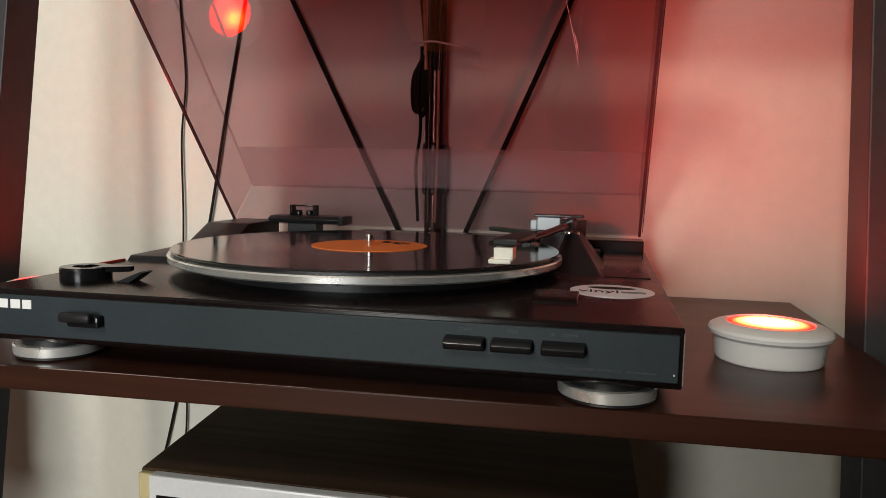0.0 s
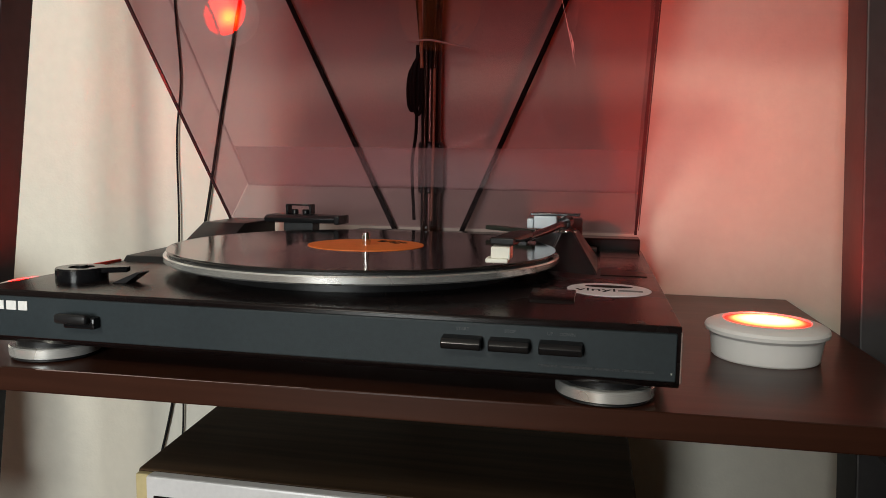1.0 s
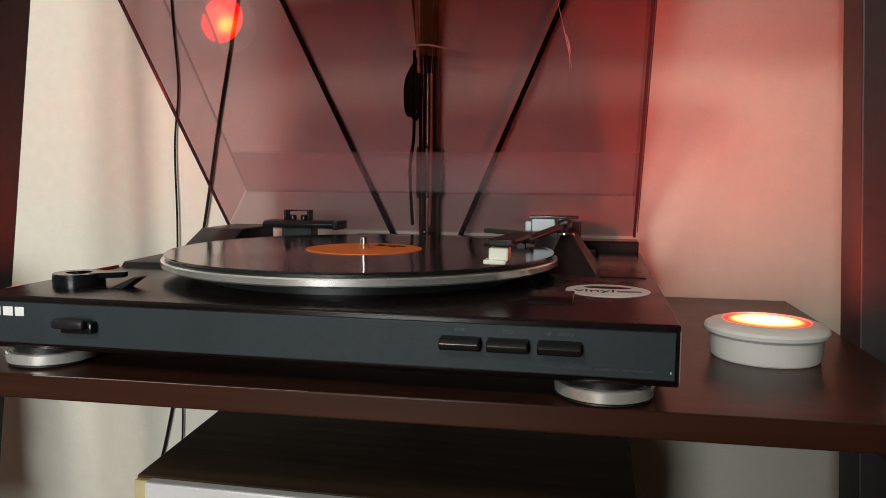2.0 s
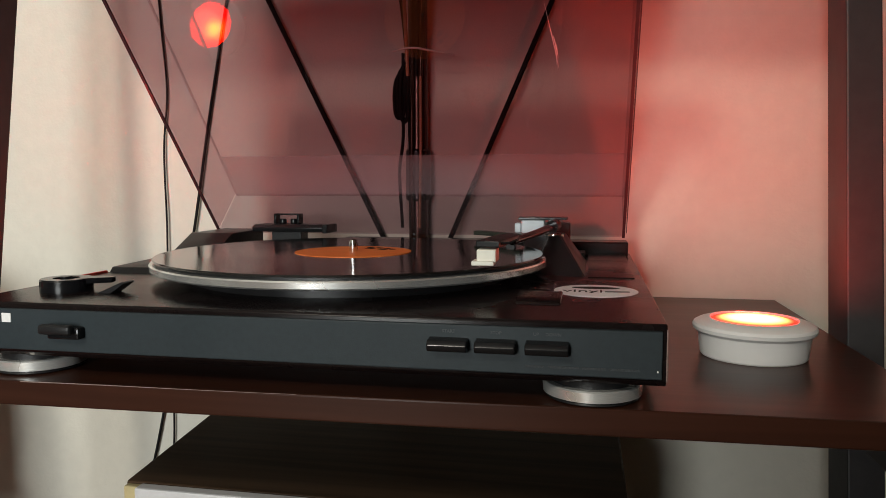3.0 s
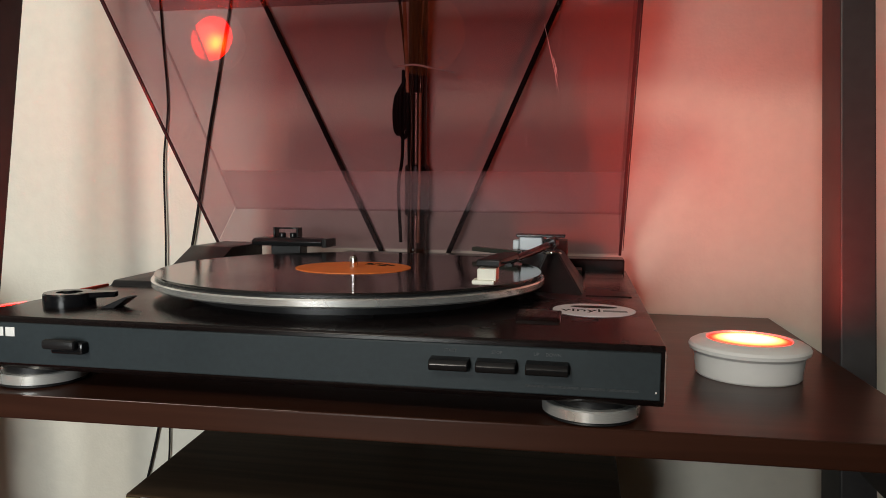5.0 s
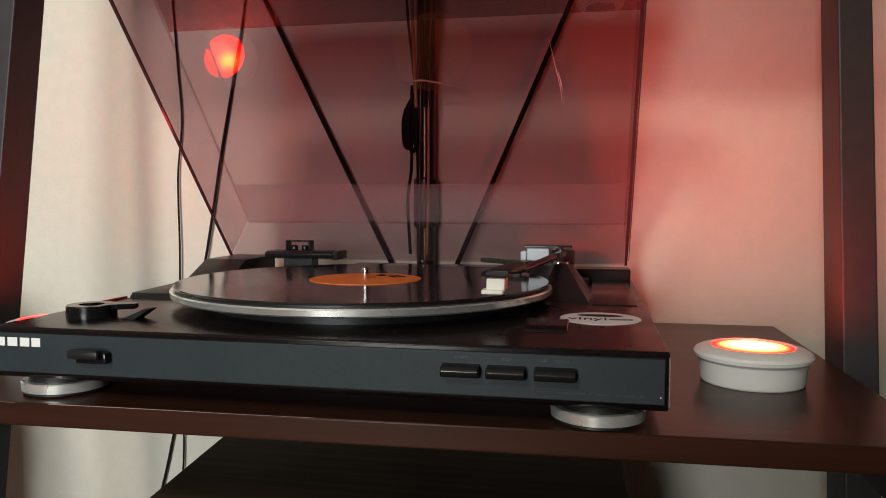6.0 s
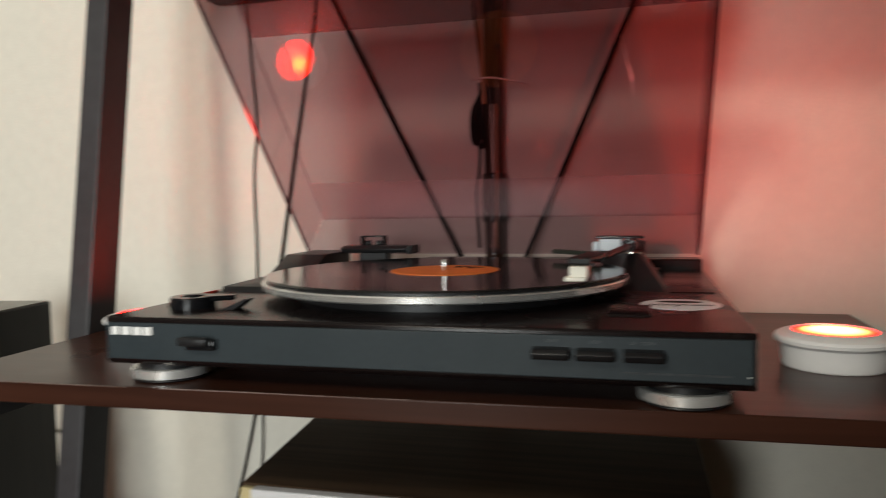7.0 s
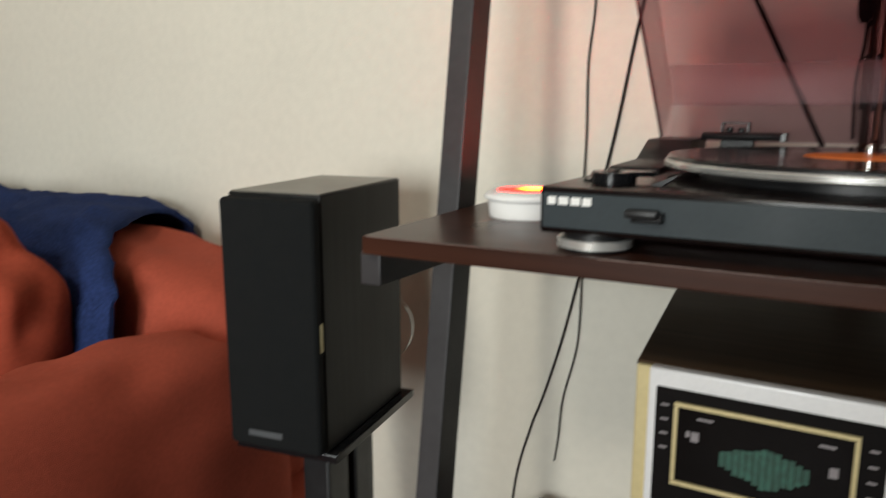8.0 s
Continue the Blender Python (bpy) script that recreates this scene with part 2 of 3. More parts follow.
def part(name, bm, material, parent, label="", smooth=20):
    """One mesh under a thing or under a part; its bmesh is in world places."""
    root = ORIGIN[parent]
    ob = finish(name, bm, material, root, smooth)
    ob.parent = parent
    ORIGIN[ob] = root
    if label:
        tagged(ob, label)
    return ob


def solid(name, bm, material, at, label, category, kind="", group="", smooth=20):
    """A thing, or a piece of the setting, of one mesh."""
    ob = finish(name, bm, material, at, smooth)
    ob.location = at
    ORIGIN[ob] = Vector(at)
    return tagged(ob, label, category, group, kind)


def box(x0, x1, y0, y1, z0, z1, bevel=0.0, segs=2, bm=None, m=None):
    out = bm or bmesh.new()
    r = bmesh.ops.create_cube(out, size=1.0)["verts"]
    bmesh.ops.scale(out, verts=r, vec=(x1 - x0, y1 - y0, z1 - z0))
    bmesh.ops.translate(out, verts=r, vec=((x0 + x1) / 2, (y0 + y1) / 2, (z0 + z1) / 2))
    if bevel:
        es = {e for v in r for e in v.link_edges}
        r = bmesh.ops.bevel(out, geom=list(es), offset=bevel, segments=segs, profile=0.5, affect="EDGES")["verts"]
        r = list({v for v in r})
    if m is not None:
        bmesh.ops.transform(out, matrix=m, verts=out.verts)
    return out


def lathe(cx, cy, profile, seg=64, bm=None):
    """A body turned about the upright axis at cx, cy from (radius, height) pairs; closed at both ends."""
    out = bm or bmesh.new()
    rings = []
    for r, z in profile:
        rings.append([out.verts.new((cx + r * math.cos(2 * math.pi * i / seg), cy + r * math.sin(2 * math.pi * i / seg), z)) for i in range(seg)])
    for a, b in zip(rings, rings[1:]):
        for i in range(seg):
            out.faces.new((a[i], a[(i + 1) % seg], b[(i + 1) % seg], b[i]))
    out.faces.new(rings[0])
    out.faces.new(rings[-1])
    return out


def prism(points, axis, a, b, bevel=0.0, bm=None):
    """A straight prism: an outline in the two other axes, run from a to b along axis (0, 1 or 2)."""
    out = bm or bmesh.new()

    def place(u, v, w):
        c = [u, v]
        c.insert(axis, w)
        return out.verts.new(c)
    lo, hi = [place(u, v, a) for u, v in points], [place(u, v, b) for u, v in points]
    out.faces.new(lo)
    out.faces.new(hi)
    k = len(points)
    for i in range(k):
        out.faces.new((lo[i], lo[(i + 1) % k], hi[(i + 1) % k], hi[i]))
    if bevel:
        bmesh.ops.recalc_face_normals(out, faces=out.faces)
        bmesh.ops.bevel(out, geom=list(out.edges), offset=bevel, segments=2, profile=0.5, affect="EDGES")
    return out


def smooth_path(points, steps=10):
    """A Catmull-Rom run through the points."""
    p = [Vector(q) for q in points]
    p = [2 * p[0] - p[1]] + p + [2 * p[-1] - p[-2]]
    out = []
    for i in range(1, len(p) - 2):
        for s in range(steps):
            t = s / steps
            a, b, c, d = p[i - 1:i + 3]
            out.append(0.5 * (2 * b + (c - a) * t + (2 * a - 5 * b + 4 * c - d) * t * t + (3 * b - a - 3 * c + d) * t ** 3))
    return out + [p[-2]]


def tube(points, r0, r1=None, seg=10, bm=None):
    """A round bar along points, with the radius going from r0 to r1."""
    out = bm or bmesh.new()
    seg = max(seg, 20)
    r1 = r0 if r1 is None else r1
    pts = [Vector(q) for q in points]
    rings, side = [], None
    for i, q in enumerate(pts):
        d = (pts[min(i + 1, len(pts) - 1)] - pts[max(i - 1, 0)]).normalized()
        side = d.orthogonal().normalized() if side is None else (side - d * side.dot(d)).normalized()
        up = d.cross(side)
        r = r0 + (r1 - r0) * i / (len(pts) - 1)
        rings.append([out.verts.new(q + r * (side * math.cos(2 * math.pi * j / seg) + up * math.sin(2 * math.pi * j / seg))) for j in range(seg)])
    for a, b in zip(rings, rings[1:]):
        for j in range(seg):
            out.faces.new((a[j], a[(j + 1) % seg], b[(j + 1) % seg], b[j]))
    out.faces.new(rings[0])
    out.faces.new(rings[-1])
    return out


def pillow(cx, cy, cz, sx, sy, sz, power=2.6, lump=0.012, seed=0.0, nu=40, nv=24, m=None):
    """A stuffed, softly squared body with creases."""
    out = bmesh.new()

    def sgn(v, e):
        return math.copysign(abs(v) ** e, v)
    rings = []
    e = 2 / power
    for i in range(1, nv):
        ph = -math.pi / 2 + math.pi * i / nv
        ring = []
        for j in range(nu):
            th = 2 * math.pi * j / nu
            v = Vector((sgn(math.cos(ph), e) * sgn(math.cos(th), e) * sx, sgn(math.cos(ph), e) * sgn(math.sin(th), e) * sy, sgn(math.sin(ph), e) * sz))
            q = v * 7 + Vector((seed, seed * 1.7, 0))
            v += v.normalized() * (noise.noise(q) * lump + noise.noise(q * 2.3) * lump * 0.7 - abs(noise.noise(q * 1.4 + Vector((5, 2, 9)))) * lump * 0.8)
            ring.append(out.verts.new(v))
        rings.append(ring)
    for a, b in zip(rings, rings[1:]):
        for j in range(nu):
            out.faces.new((a[j], a[(j + 1) % nu], b[(j + 1) % nu], b[j]))
    out.faces.new(rings[0])
    out.faces.new(rings[-1])
    bmesh.ops.transform(out, matrix=Matrix.Translation((cx, cy, cz)) @ (m or Matrix.Identity(4)), verts=out.verts)
    return out


def lettering(name, words, size, at, rot, material, parent, depth=0.0002, shear=0.0):
    c = bpy.data.curves.new(name, "FONT")
    c.body, c.size, c.align_x, c.align_y, c.extrude, c.shear = words, size, "CENTER", "CENTER", depth, shear
    tmp = bpy.data.objects.new(name, c)
    me = bpy.data.meshes.new_from_object(tmp)
    bpy.data.objects.remove(tmp)
    me.materials.append(material)
    ob = new(name, me)
    ob.parent = parent
    ob.matrix_basis = Matrix.Translation(-ORIGIN[parent]) @ pose(*at, *rot)
    ORIGIN[ob] = ORIGIN[parent]
    return ob


# ---- the room ----
WY = 0.435          # face of the wall behind the shelf unit
X0, X1, Y0, TOP = -2.9, 1.9, -3.1, 2.5
solid("floor", box(X0, X1, Y0, WY, -0.1, 0.0), FLOOR, (0, 0, 0), "brown wooden floor boards", "floor", "structure")
solid("ceiling", box(X0, X1, Y0, WY, TOP, TOP + 0.1), CEIL, (0, 0, TOP), "plain white painted ceiling", "ceiling", "structure")
solid("wall_north", box(X0 - 0.1, X1 + 0.1, WY, WY + 0.12, -0.1, TOP + 0.1), WALL, (0, WY, 0), "cream painted plaster wall behind the shelves", "wall", "structure")
solid("wall_west", box(X0 - 0.12, X0, Y0, WY, -0.1, TOP + 0.1), WALL2, (X0, 0, 0), "unseen wall, dark to cut bounced light", "wall", "structure")
solid("wall_east", box(X1, X1 + 0.12, Y0, WY, -0.1, TOP + 0.1), WALL2, (X1, 0, 0), "unseen wall, dark to cut bounced light", "wall", "structure")
wb = box(X0, -0.73, Y0 - 0.12, Y0, -0.1, TOP + 0.1)
box(0.61, X1, Y0 - 0.12, Y0, -0.1, TOP + 0.1, bm=wb)
box(-0.73, 0.61, Y0 - 0.12, Y0, -0.1, 0.55, bm=wb)
box(-0.73, 0.61, Y0 - 0.12, Y0, 1.7, TOP + 0.1, bm=wb)
solid("wall_south", wb, WALL2, (0, Y0, 0), "unseen wall with a window opening, dark to cut bounced light", "wall", "structure")
# Added wall behind the camera; it keeps window light off the right.
solid("shading_wall", box(0.03, X1, -1.27, -1.15, 0.0, TOP), WALL2, (0.8, -1.2, 0), "unseen wall added to shade the right side", "wall", "structure")
solid("baseboard", box(X0, X1, WY - 0.014, WY, 0.0, 0.09, 0.003), CEIL, (0, WY, 0), "white painted baseboard along the wall", "baseboard", "structure")

# ---- ladder shelf unit ----
S = 0.80            # top of the shelf
SX0, SX1, SY0, SY1 = -0.376, 0.362, -0.007, 0.408
LEAN_BACK = 0.15
unit = thing("ladder_shelf", (-0.015, 0.2, 0.0), "dark espresso wooden ladder shelf leaning on the wall", "shelf")
part("shelf_board", prism([(SX0 + 0.009, SY0 - 0.006), (SX1 + 0.004, SY0 + 0.015), (SX1, SY1), (SX0 - 0.010, SY1)], 2, S - 0.0155, S, 0.0012), ESPRESSO, unit)
part("lower_shelf_board", box(SX0, SX1, -0.09, 0.405, 0.343, 0.36, 0.0012), ESPRESSO, unit)
part("upper_shelf_board", box(SX0, SX1, 0.150, 0.426, 1.182, 1.198, 0.0012), ESPRESSO, unit)
for side, xa, xb, yf, yb in ((-1, SX0 - 0.0285, SX0 - 0.0030, 0.172, 0.212), (1, SX1 + 0.0005, SX1 + 0.0260, 0.192, 0.238)):
    out = [(yf - LEAN_BACK * S, 0.0), (yb - LEAN_BACK * S, 0.0), (yb + LEAN_BACK * 1.4, 2.2), (yf + LEAN_BACK * 1.4, 2.2)]
    part("post", prism(out, 0, xa, xb, 0.0014), ESPRESSO_UP, unit)
    inner = (SX0, SX0 + 0.02) if side < 0 else (SX1 - 0.02, SX1)
    part("bracket", prism([(SY0 + 0.004, S - 0.0155), (SY0 + 0.004, S - 0.044), (0.19, S - 0.044), (0.19, S - 0.0155)], 0, *inner, 0.001), ESPRESSO_UP, unit)
edge_y = lambda x: SY0 - 0.006 + 0.021 * (x - SX0 - 0.009) / (SX1 - SX0 - 0.005)
# Pale threads paint the highlight along the shelf's worn front edge.
for x0, x1 in ((-0.362, -0.192), (-0.168, 0.010)):
    part("edge_highlight", tube([(x0 + (x1 - x0) * k / 6, edge_y(x0 + (x1 - x0) * k / 6) + 0.0004, S - 0.0004 + 0.00012 * math.sin(5 * k + x0 * 90)) for k in range(7)], 0.00034, 0.00012, seg=6), PALE_EDGE, unit, "painted highlight along the shelf's worn front edge")
for x0, x1, y in ((-0.2595, 0.0110, 0.4270), (0.1970, -0.0390, 0.4190)):
    zt, zb = 1.263, 0.718
    part("brace_rod", tube([(x0, y, zt), (x1, y, zb)], 0.0028, seg=12), CABLE, unit, "thin black diagonal brace rod")

# ---- record player ----
deck = thing("turntable", (0, 0.17, S), "black record player with raised smoked lid on the shelf", "turntable")
PB, PT = 0.8128, 0.8475
TB = 0.385          # back of the plinth
plinth = part("plinth", prism([(0.003, PB + 0.001), (0.0, PB + 0.004), (0.0, PT - 0.0014), (0.0014, PT), (TB, PT), (TB, PB + 0.001)], 0, -0.215, 0.215, 0.0008), DECK, deck)
# Block set low to shade the gap under the deck.
part("underbody", box(-0.205, 0.205, 0.076, 0.270, 0.8025, PB + 0.0005, 0.001), BLACK, deck)
front = part("front_panel", box(-0.2125, 0.2125, -0.0022, 0.001, PB + 0.0055, PT - 0.0036, 0.0006), PANEL, deck, "dark grey front panel")
for x0, w in ((-0.2085, 0.0062), (-0.2004, 0.0074), (-0.1912, 0.0072), (-0.1826, 0.0066)):
    part("maker_mark", box(x0, x0 + w, -0.0028, -0.0020, 0.8353, 0.8411, 0.0003), PRINT, front, "white block mark")
part("corner_trim", box(0.2146, 0.21525, -0.0002, 0.0004, PB + 0.004, PT - 0.003, 0.0001), PALE_EDGE, deck, "thin bright edge at the deck's corner")
part("corner_screw", box(0.2098, 0.2106, -0.0029, -0.0020, 0.8222, 0.8232, 0.0002), PRINT, front, "tiny bright speck")
# slide switch and the three keys
sw = part("slide_switch", box(-0.1465, -0.1250, -0.0085, -0.001, 0.8272, 0.8345, 0.0012), GLOSS, front, "gloss black slide switch")
part("grip", box(-0.1500, -0.1275, -0.0130, -0.0070, 0.8304, 0.8366, 0.0022, 3), BLACK, sw)
for x0, x1, words in ((0.0885, 0.1105, "START"), (0.1145, 0.1365, "STOP"), (0.1415, 0.1645, "UP     DOWN")):
    key = part("key", prism([(-0.0095, 0.8302), (-0.0110, 0.8337), (-0.0090, 0.8362), (-0.001, 0.8370), (-0.001, 0.8282)], 0, x0, x1, 0.0007), GLOSS, front, "gloss black push key")
    lettering("key_lettering", words, 0.0025, ((x0 + x1) / 2, -0.0024, 0.8402), (90, 0, 0), FAINT, front)
for i, w in enumerate((0.010, 0.0165, 0.0125, 0.016)):
    x0 = 0.1412 + (0.0, 0.0122, 0.0302, 0.0442)[i]
    part("model_legend", box(x0, x0 + w, -0.0026, -0.0020, 0.8222, 0.8234), LEGEND, front, "small grey legend")
for x, y in ((-0.183, 0.030), (0.177, 0.030), (-0.182, 0.305), (0.177, 0.305)):
    foot = part("foot", lathe(x, y, [(0.0235, 0.8085), (0.0235, PB + 0.001)], 48), BLACK, deck)
    part("foot_ring", lathe(x, y, [(0.0262, S + 0.0020), (0.0278, S + 0.0026), (0.0282, S + 0.0082), (0.0274, S + 0.0090), (0.0225, S + 0.0090)], 64), SILVER, foot, "bright metal foot ring")
    part("foot_pad", lathe(x, y, [(0.0255, S), (0.0268, S + 0.0008), (0.0262, S + 0.0021)], 40), BLACK, foot)

# platter, mat and spindle
CX, CY = -0.0115, 0.173
platter = part("platter", lathe(CX, CY, [(0.120, PT + 0.0084), (0.1500, PT + 0.0084), (0.1522, PT + 0.0089), (0.1533, PT + 0.0099), (0.1535, PT + 0.0136), (0.1528, PT + 0.0146), (0.1490, PT + 0.0148)], 160), PLATTER, deck, "bright aluminium platter")
part("platter_hub", lathe(CX, CY, [(0.124, PT - 0.0002), (0.124, PT + 0.0086)], 96), BLACK, platter)
part("platter_mat", lathe(CX, CY, [(0.1475, PT + 0.0140), (0.1475, PT + 0.0162)], 96), BLACK, platter)
part("spindle", lathe(CX, CY, [(0.0034, PT + 0.014), (0.0034, PT + 0.0255), (0.0026, PT + 0.0275), (0.0010, PT + 0.0282)], 32), CHROME, deck, "polished steel spindle")
RZ = PT + 0.0164
rec = solid("vinyl_record", lathe(CX, CY, [(0.1508, RZ + 0.0002), (0.1513, RZ + 0.0009), (0.1507, RZ + 0.0017), (0.1470, RZ + 0.0014), (0.0600, RZ + 0.0014), (0.0480, RZ + 0.0016)], 160), VINYL, (CX, CY, RZ), "black vinyl record with an orange label on the platter", "record")
lab = part("paper_label", lathe(CX, CY, [(0.0466, RZ + 0.0014), (0.0464, RZ + 0.0020)], 96), LABEL, rec, "orange paper label")
for a, r, w in ((12, 0.0335, 0.006), (26, 0.0340, 0.005), (40, 0.0335, 0.006), (54, 0.0335, 0.005), (18, 0.0265, 0.010), (48, 0.0265, 0.008)):
    b = box(-w / 2, w / 2, -0.0024, 0.0024, 0, 0.0003, m=Matrix.Translation((CX, CY, RZ + 0.0019)) @ Matrix.Rotation(radians(a - 62), 4, "Z") @ Matrix.Translation((0, r, 0)))
    part("title_bar", b, INK, lab, "dark printed bars")

# speed knob, fin and start-size cover on the left of the deck
KX, KY = -0.1770, 0.050
knob = part("speed_knob", lathe(KX, KY, [(0.0168, PT), (0.0168, PT + 0.0076), (0.0162, PT + 0.0088), (0.0085, PT + 0.0088), (0.0080, PT + 0.0065)], 64), GLOSS, deck, "round gloss black speed knob")
part("knob_hub", lathe(KX, KY, [(0.0044, PT + 0.006), (0.0044, PT + 0.0096), (0.0037, PT + 0.0101)], 32), GLOSS, knob)
part("pointer", prism([(KX + 0.011, KY - 0.006), (KX + 0.0300, KY + 0.007), (KX + 0.0280, KY + 0.014), (KX + 0.009, KY + 0.012)], 2, PT + 0.0052, PT + 0.0090, 0.0006), GLOSS, knob)
part("knob_pointer_tail", prism([(KX - 0.025, KY + 0.004), (KX - 0.012, KY - 0.008), (KX - 0.010, KY + 0.012)], 2, PT - 0.0002, PT + 0.0022, 0.0004), GLOSS, knob)
part("adaptor_fin", prism([(-0.1490, PT - 0.0002), (-0.1300, PT + 0.0080), (-0.1275, PT + 0.0074), (-0.1385, PT - 0.0002)], 1, 0.042, 0.054, 0.0004), BLACK, deck)
ramp = prism([(0.145, PT - 0.0002), (0.150, PT + 0.0045), (0.235, PT + 0.006), (0.275, PT + 0.024), (0.345, PT + 0.024), (0.345, PT - 0.0002)], 0, -0.2125, -0.168, 0.0010)
part("rear_cover", ramp, BLACK, deck, "raised black rear cover")
part("rear_bridge", prism([(0.320, PT + 0.0225), (0.318, PT + 0.0270), (0.324, PT + 0.0298), (0.348, PT + 0.0298), (0.348, PT + 0.0225)], 0, -0.1685, -0.092, 0.0008), BLACK, deck)
part("bridge_cap", box(-0.0918, -0.0865, 0.3175, 0.3485, PT + 0.0215, PT + 0.0302, 0.0008), GLOSS, deck)
part("bridge_foot", box(-0.150, -0.118, 0.326, 0.346, PT - 0.0002, PT + 0.0224, 0.0008), BLACK, deck)
for x0, x1 in ((-0.1520, -0.1498), (-0.1262, -0.1240)):
    part("hinge_bracket", box(x0, x1, 0.336, 0.348, PT + 0.0296, PT + 0.0405, 0.0006), GLOSS, deck)
part("hinge_bar", box(-0.1496, -0.1264, 0.337, 0.347, PT + 0.0390, PT + 0.0405, 0.0005), GLOSS, deck)
for x in (-0.1440, -0.1320):
    part("hinge_spring", lathe(x, 0.342, [(0.0030, PT + 0.0296), (0.0036, PT + 0.0306), (0.0036, PT + 0.0340), (0.0028, PT + 0.0350)], 20), GLOSS, deck)
part("rear_rail", box(-0.085, 0.2120, 0.3535, 0.3835, PT - 0.0002, PT + 0.0140, 0.0015), DECK, deck)
part("rear_ridge", box(-0.084, 0.1705, 0.322, 0.348, PT - 0.0002, PT + 0.006, 0.001), BLACK, deck)
part("hinge_bracket", box(0.112, 0.156, 0.322, 0.347, PT + 0.0062, PT + 0.034, 0.0012), BLACK, deck)

# tonearm
tower = bmesh.new()
lo = [tower.verts.new(c) for c in ((0.128, 0.200, PT - 0.0005), (0.172, 0.182, PT - 0.0005), (0.172, 0.308, PT - 0.0005), (0.112, 0.308, PT - 0.0005))]
hi = [tower.verts.new(c) for c in ((0.1385, 0.262, PT + 0.0255), (0.150, 0.260, PT + 0.0265), (0.152, 0.305, PT + 0.0265), (0.1150, 0.305, PT + 0.0255))]
tower.faces.new(lo), tower.faces.new(hi)
for i in range(4):
    tower.faces.new((lo[i], lo[(i + 1) % 4], hi[(i + 1) % 4], hi[i]))
bmesh.ops.recalc_face_normals(tower, faces=tower.faces)
bmesh.ops.bevel(tower, geom=list(tower.edges), offset=0.0012, segments=2, affect="EDGES")
part("arm_tower", tower, BLACK, deck)
arm = part("tonearm", tube([(0.1430, 0.274, PT + 0.0340), (0.1330, 0.210, PT + 0.0325), (0.1200, 0.135, PT + 0.0310)], 0.0033, 0.0026, 20), GLOSS, deck, "black tonearm")
part("pivot_collar", tube([(0.1440, 0.281, PT + 0.0343), (0.1415, 0.263, PT + 0.0338)], 0.0056, seg=28), GLOSS, arm)
part("pivot_ring", lathe(0.1435, 0.272, [(0.0085, PT + 0.0250), (0.0085, PT + 0.0272)], 32), CHROME, arm, "steel pivot ring")
part("counterweight", box(0.1125, 0.1335, 0.288, 0.304, PT + 0.0265, PT + 0.0385, 0.0012), GREYPL, arm, "pale grey counterweight block")
part("counterweight_cap", box(0.1062, 0.1120, 0.290, 0.302, PT + 0.0265, PT + 0.0355, 0.0012), GREYPL, arm, "pale grey cap")
part("counterweight_cover", box(0.1095, 0.1545, 0.287, 0.306, PT + 0.0387, PT + 0.0410, 0.0006), GLOSS, arm)
part("arm_clamp", box(0.1375, 0.1450, 0.288, 0.300, PT + 0.0290, PT + 0.0385, 0.0010), GREYPL, arm, "pale grey clamp")
shell = prism([(0.1020, 0.077), (0.1180, 0.074), (0.1255, 0.130), (0.1235, 0.144), (0.1150, 0.146), (0.1090, 0.132)], 2, PT + 0.0318, PT + 0.0362, 0.0010)
sh = part("headshell", shell, BLACK, arm)
part("cartridge", box(0.1035, 0.1160, 0.072, 0.090, PT + 0.0222, PT + 0.0308, 0.0009), CREAMPL, sh, "ivory phono cartridge")
part("stylus_guard", box(0.1005, 0.1150, 0.0690, 0.082, PT + 0.0206, PT + 0.0236, 0.0008), CREAMPL, sh, "ivory stylus holder")
part("stylus", tube([(0.106, 0.072, PT + 0.0215), (0.106, 0.068, PT + 0.0201)], 0.0005, 0.0003, 8), CHROME, sh)
part("finger_lift", tube(smooth_path([(0.117, 0.080, PT + 0.034), (0.124, 0.077, PT + 0.035), (0.129, 0.074, PT + 0.037)], 5), 0.0008, seg=8), GLOSS, sh)
part("arm_rest", prism([(0.066, 0.300), (0.113, 0.262), (0.116, 0.268), (0.070, 0.308)], 2, PT + 0.0235, PT + 0.0275, 0.0008), OLIVE, deck, "dark olive arm lift bar")
part("arm_rest_stem", box(0.1005, 0.1085, 0.268, 0.276, PT, PT + 0.0240, 0.0006), BLACK, deck)
part("lift_key", prism([(0.050, PT - 0.0002), (0.052, PT + 0.0018), (0.058, PT + 0.0034), (0.086, PT + 0.0034), (0.086, PT - 0.0002)], 0, 0.130, 0.158, 0.0010), DECK, deck, "black arm lift key")
part("rear_cover", prism([(0.180, PT - 0.0002), (0.181, PT + 0.0010), (0.300, PT + 0.0014), (0.322, PT + 0.0030), (0.352, PT + 0.0030), (0.352, PT - 0.0002)], 0, 0.1735, 0.2085, 0.0005), DECK, deck, "low black rear cover")

# smoked lid, hinged at the back, standing open
OPEN = radians(47.9)
HY, HZ = 0.335, PT + 0.0205
UP, OUT = Vector((0, -math.cos(OPEN), math.sin(OPEN))), Vector((0, math.sin(OPEN), math.cos(OPEN)))


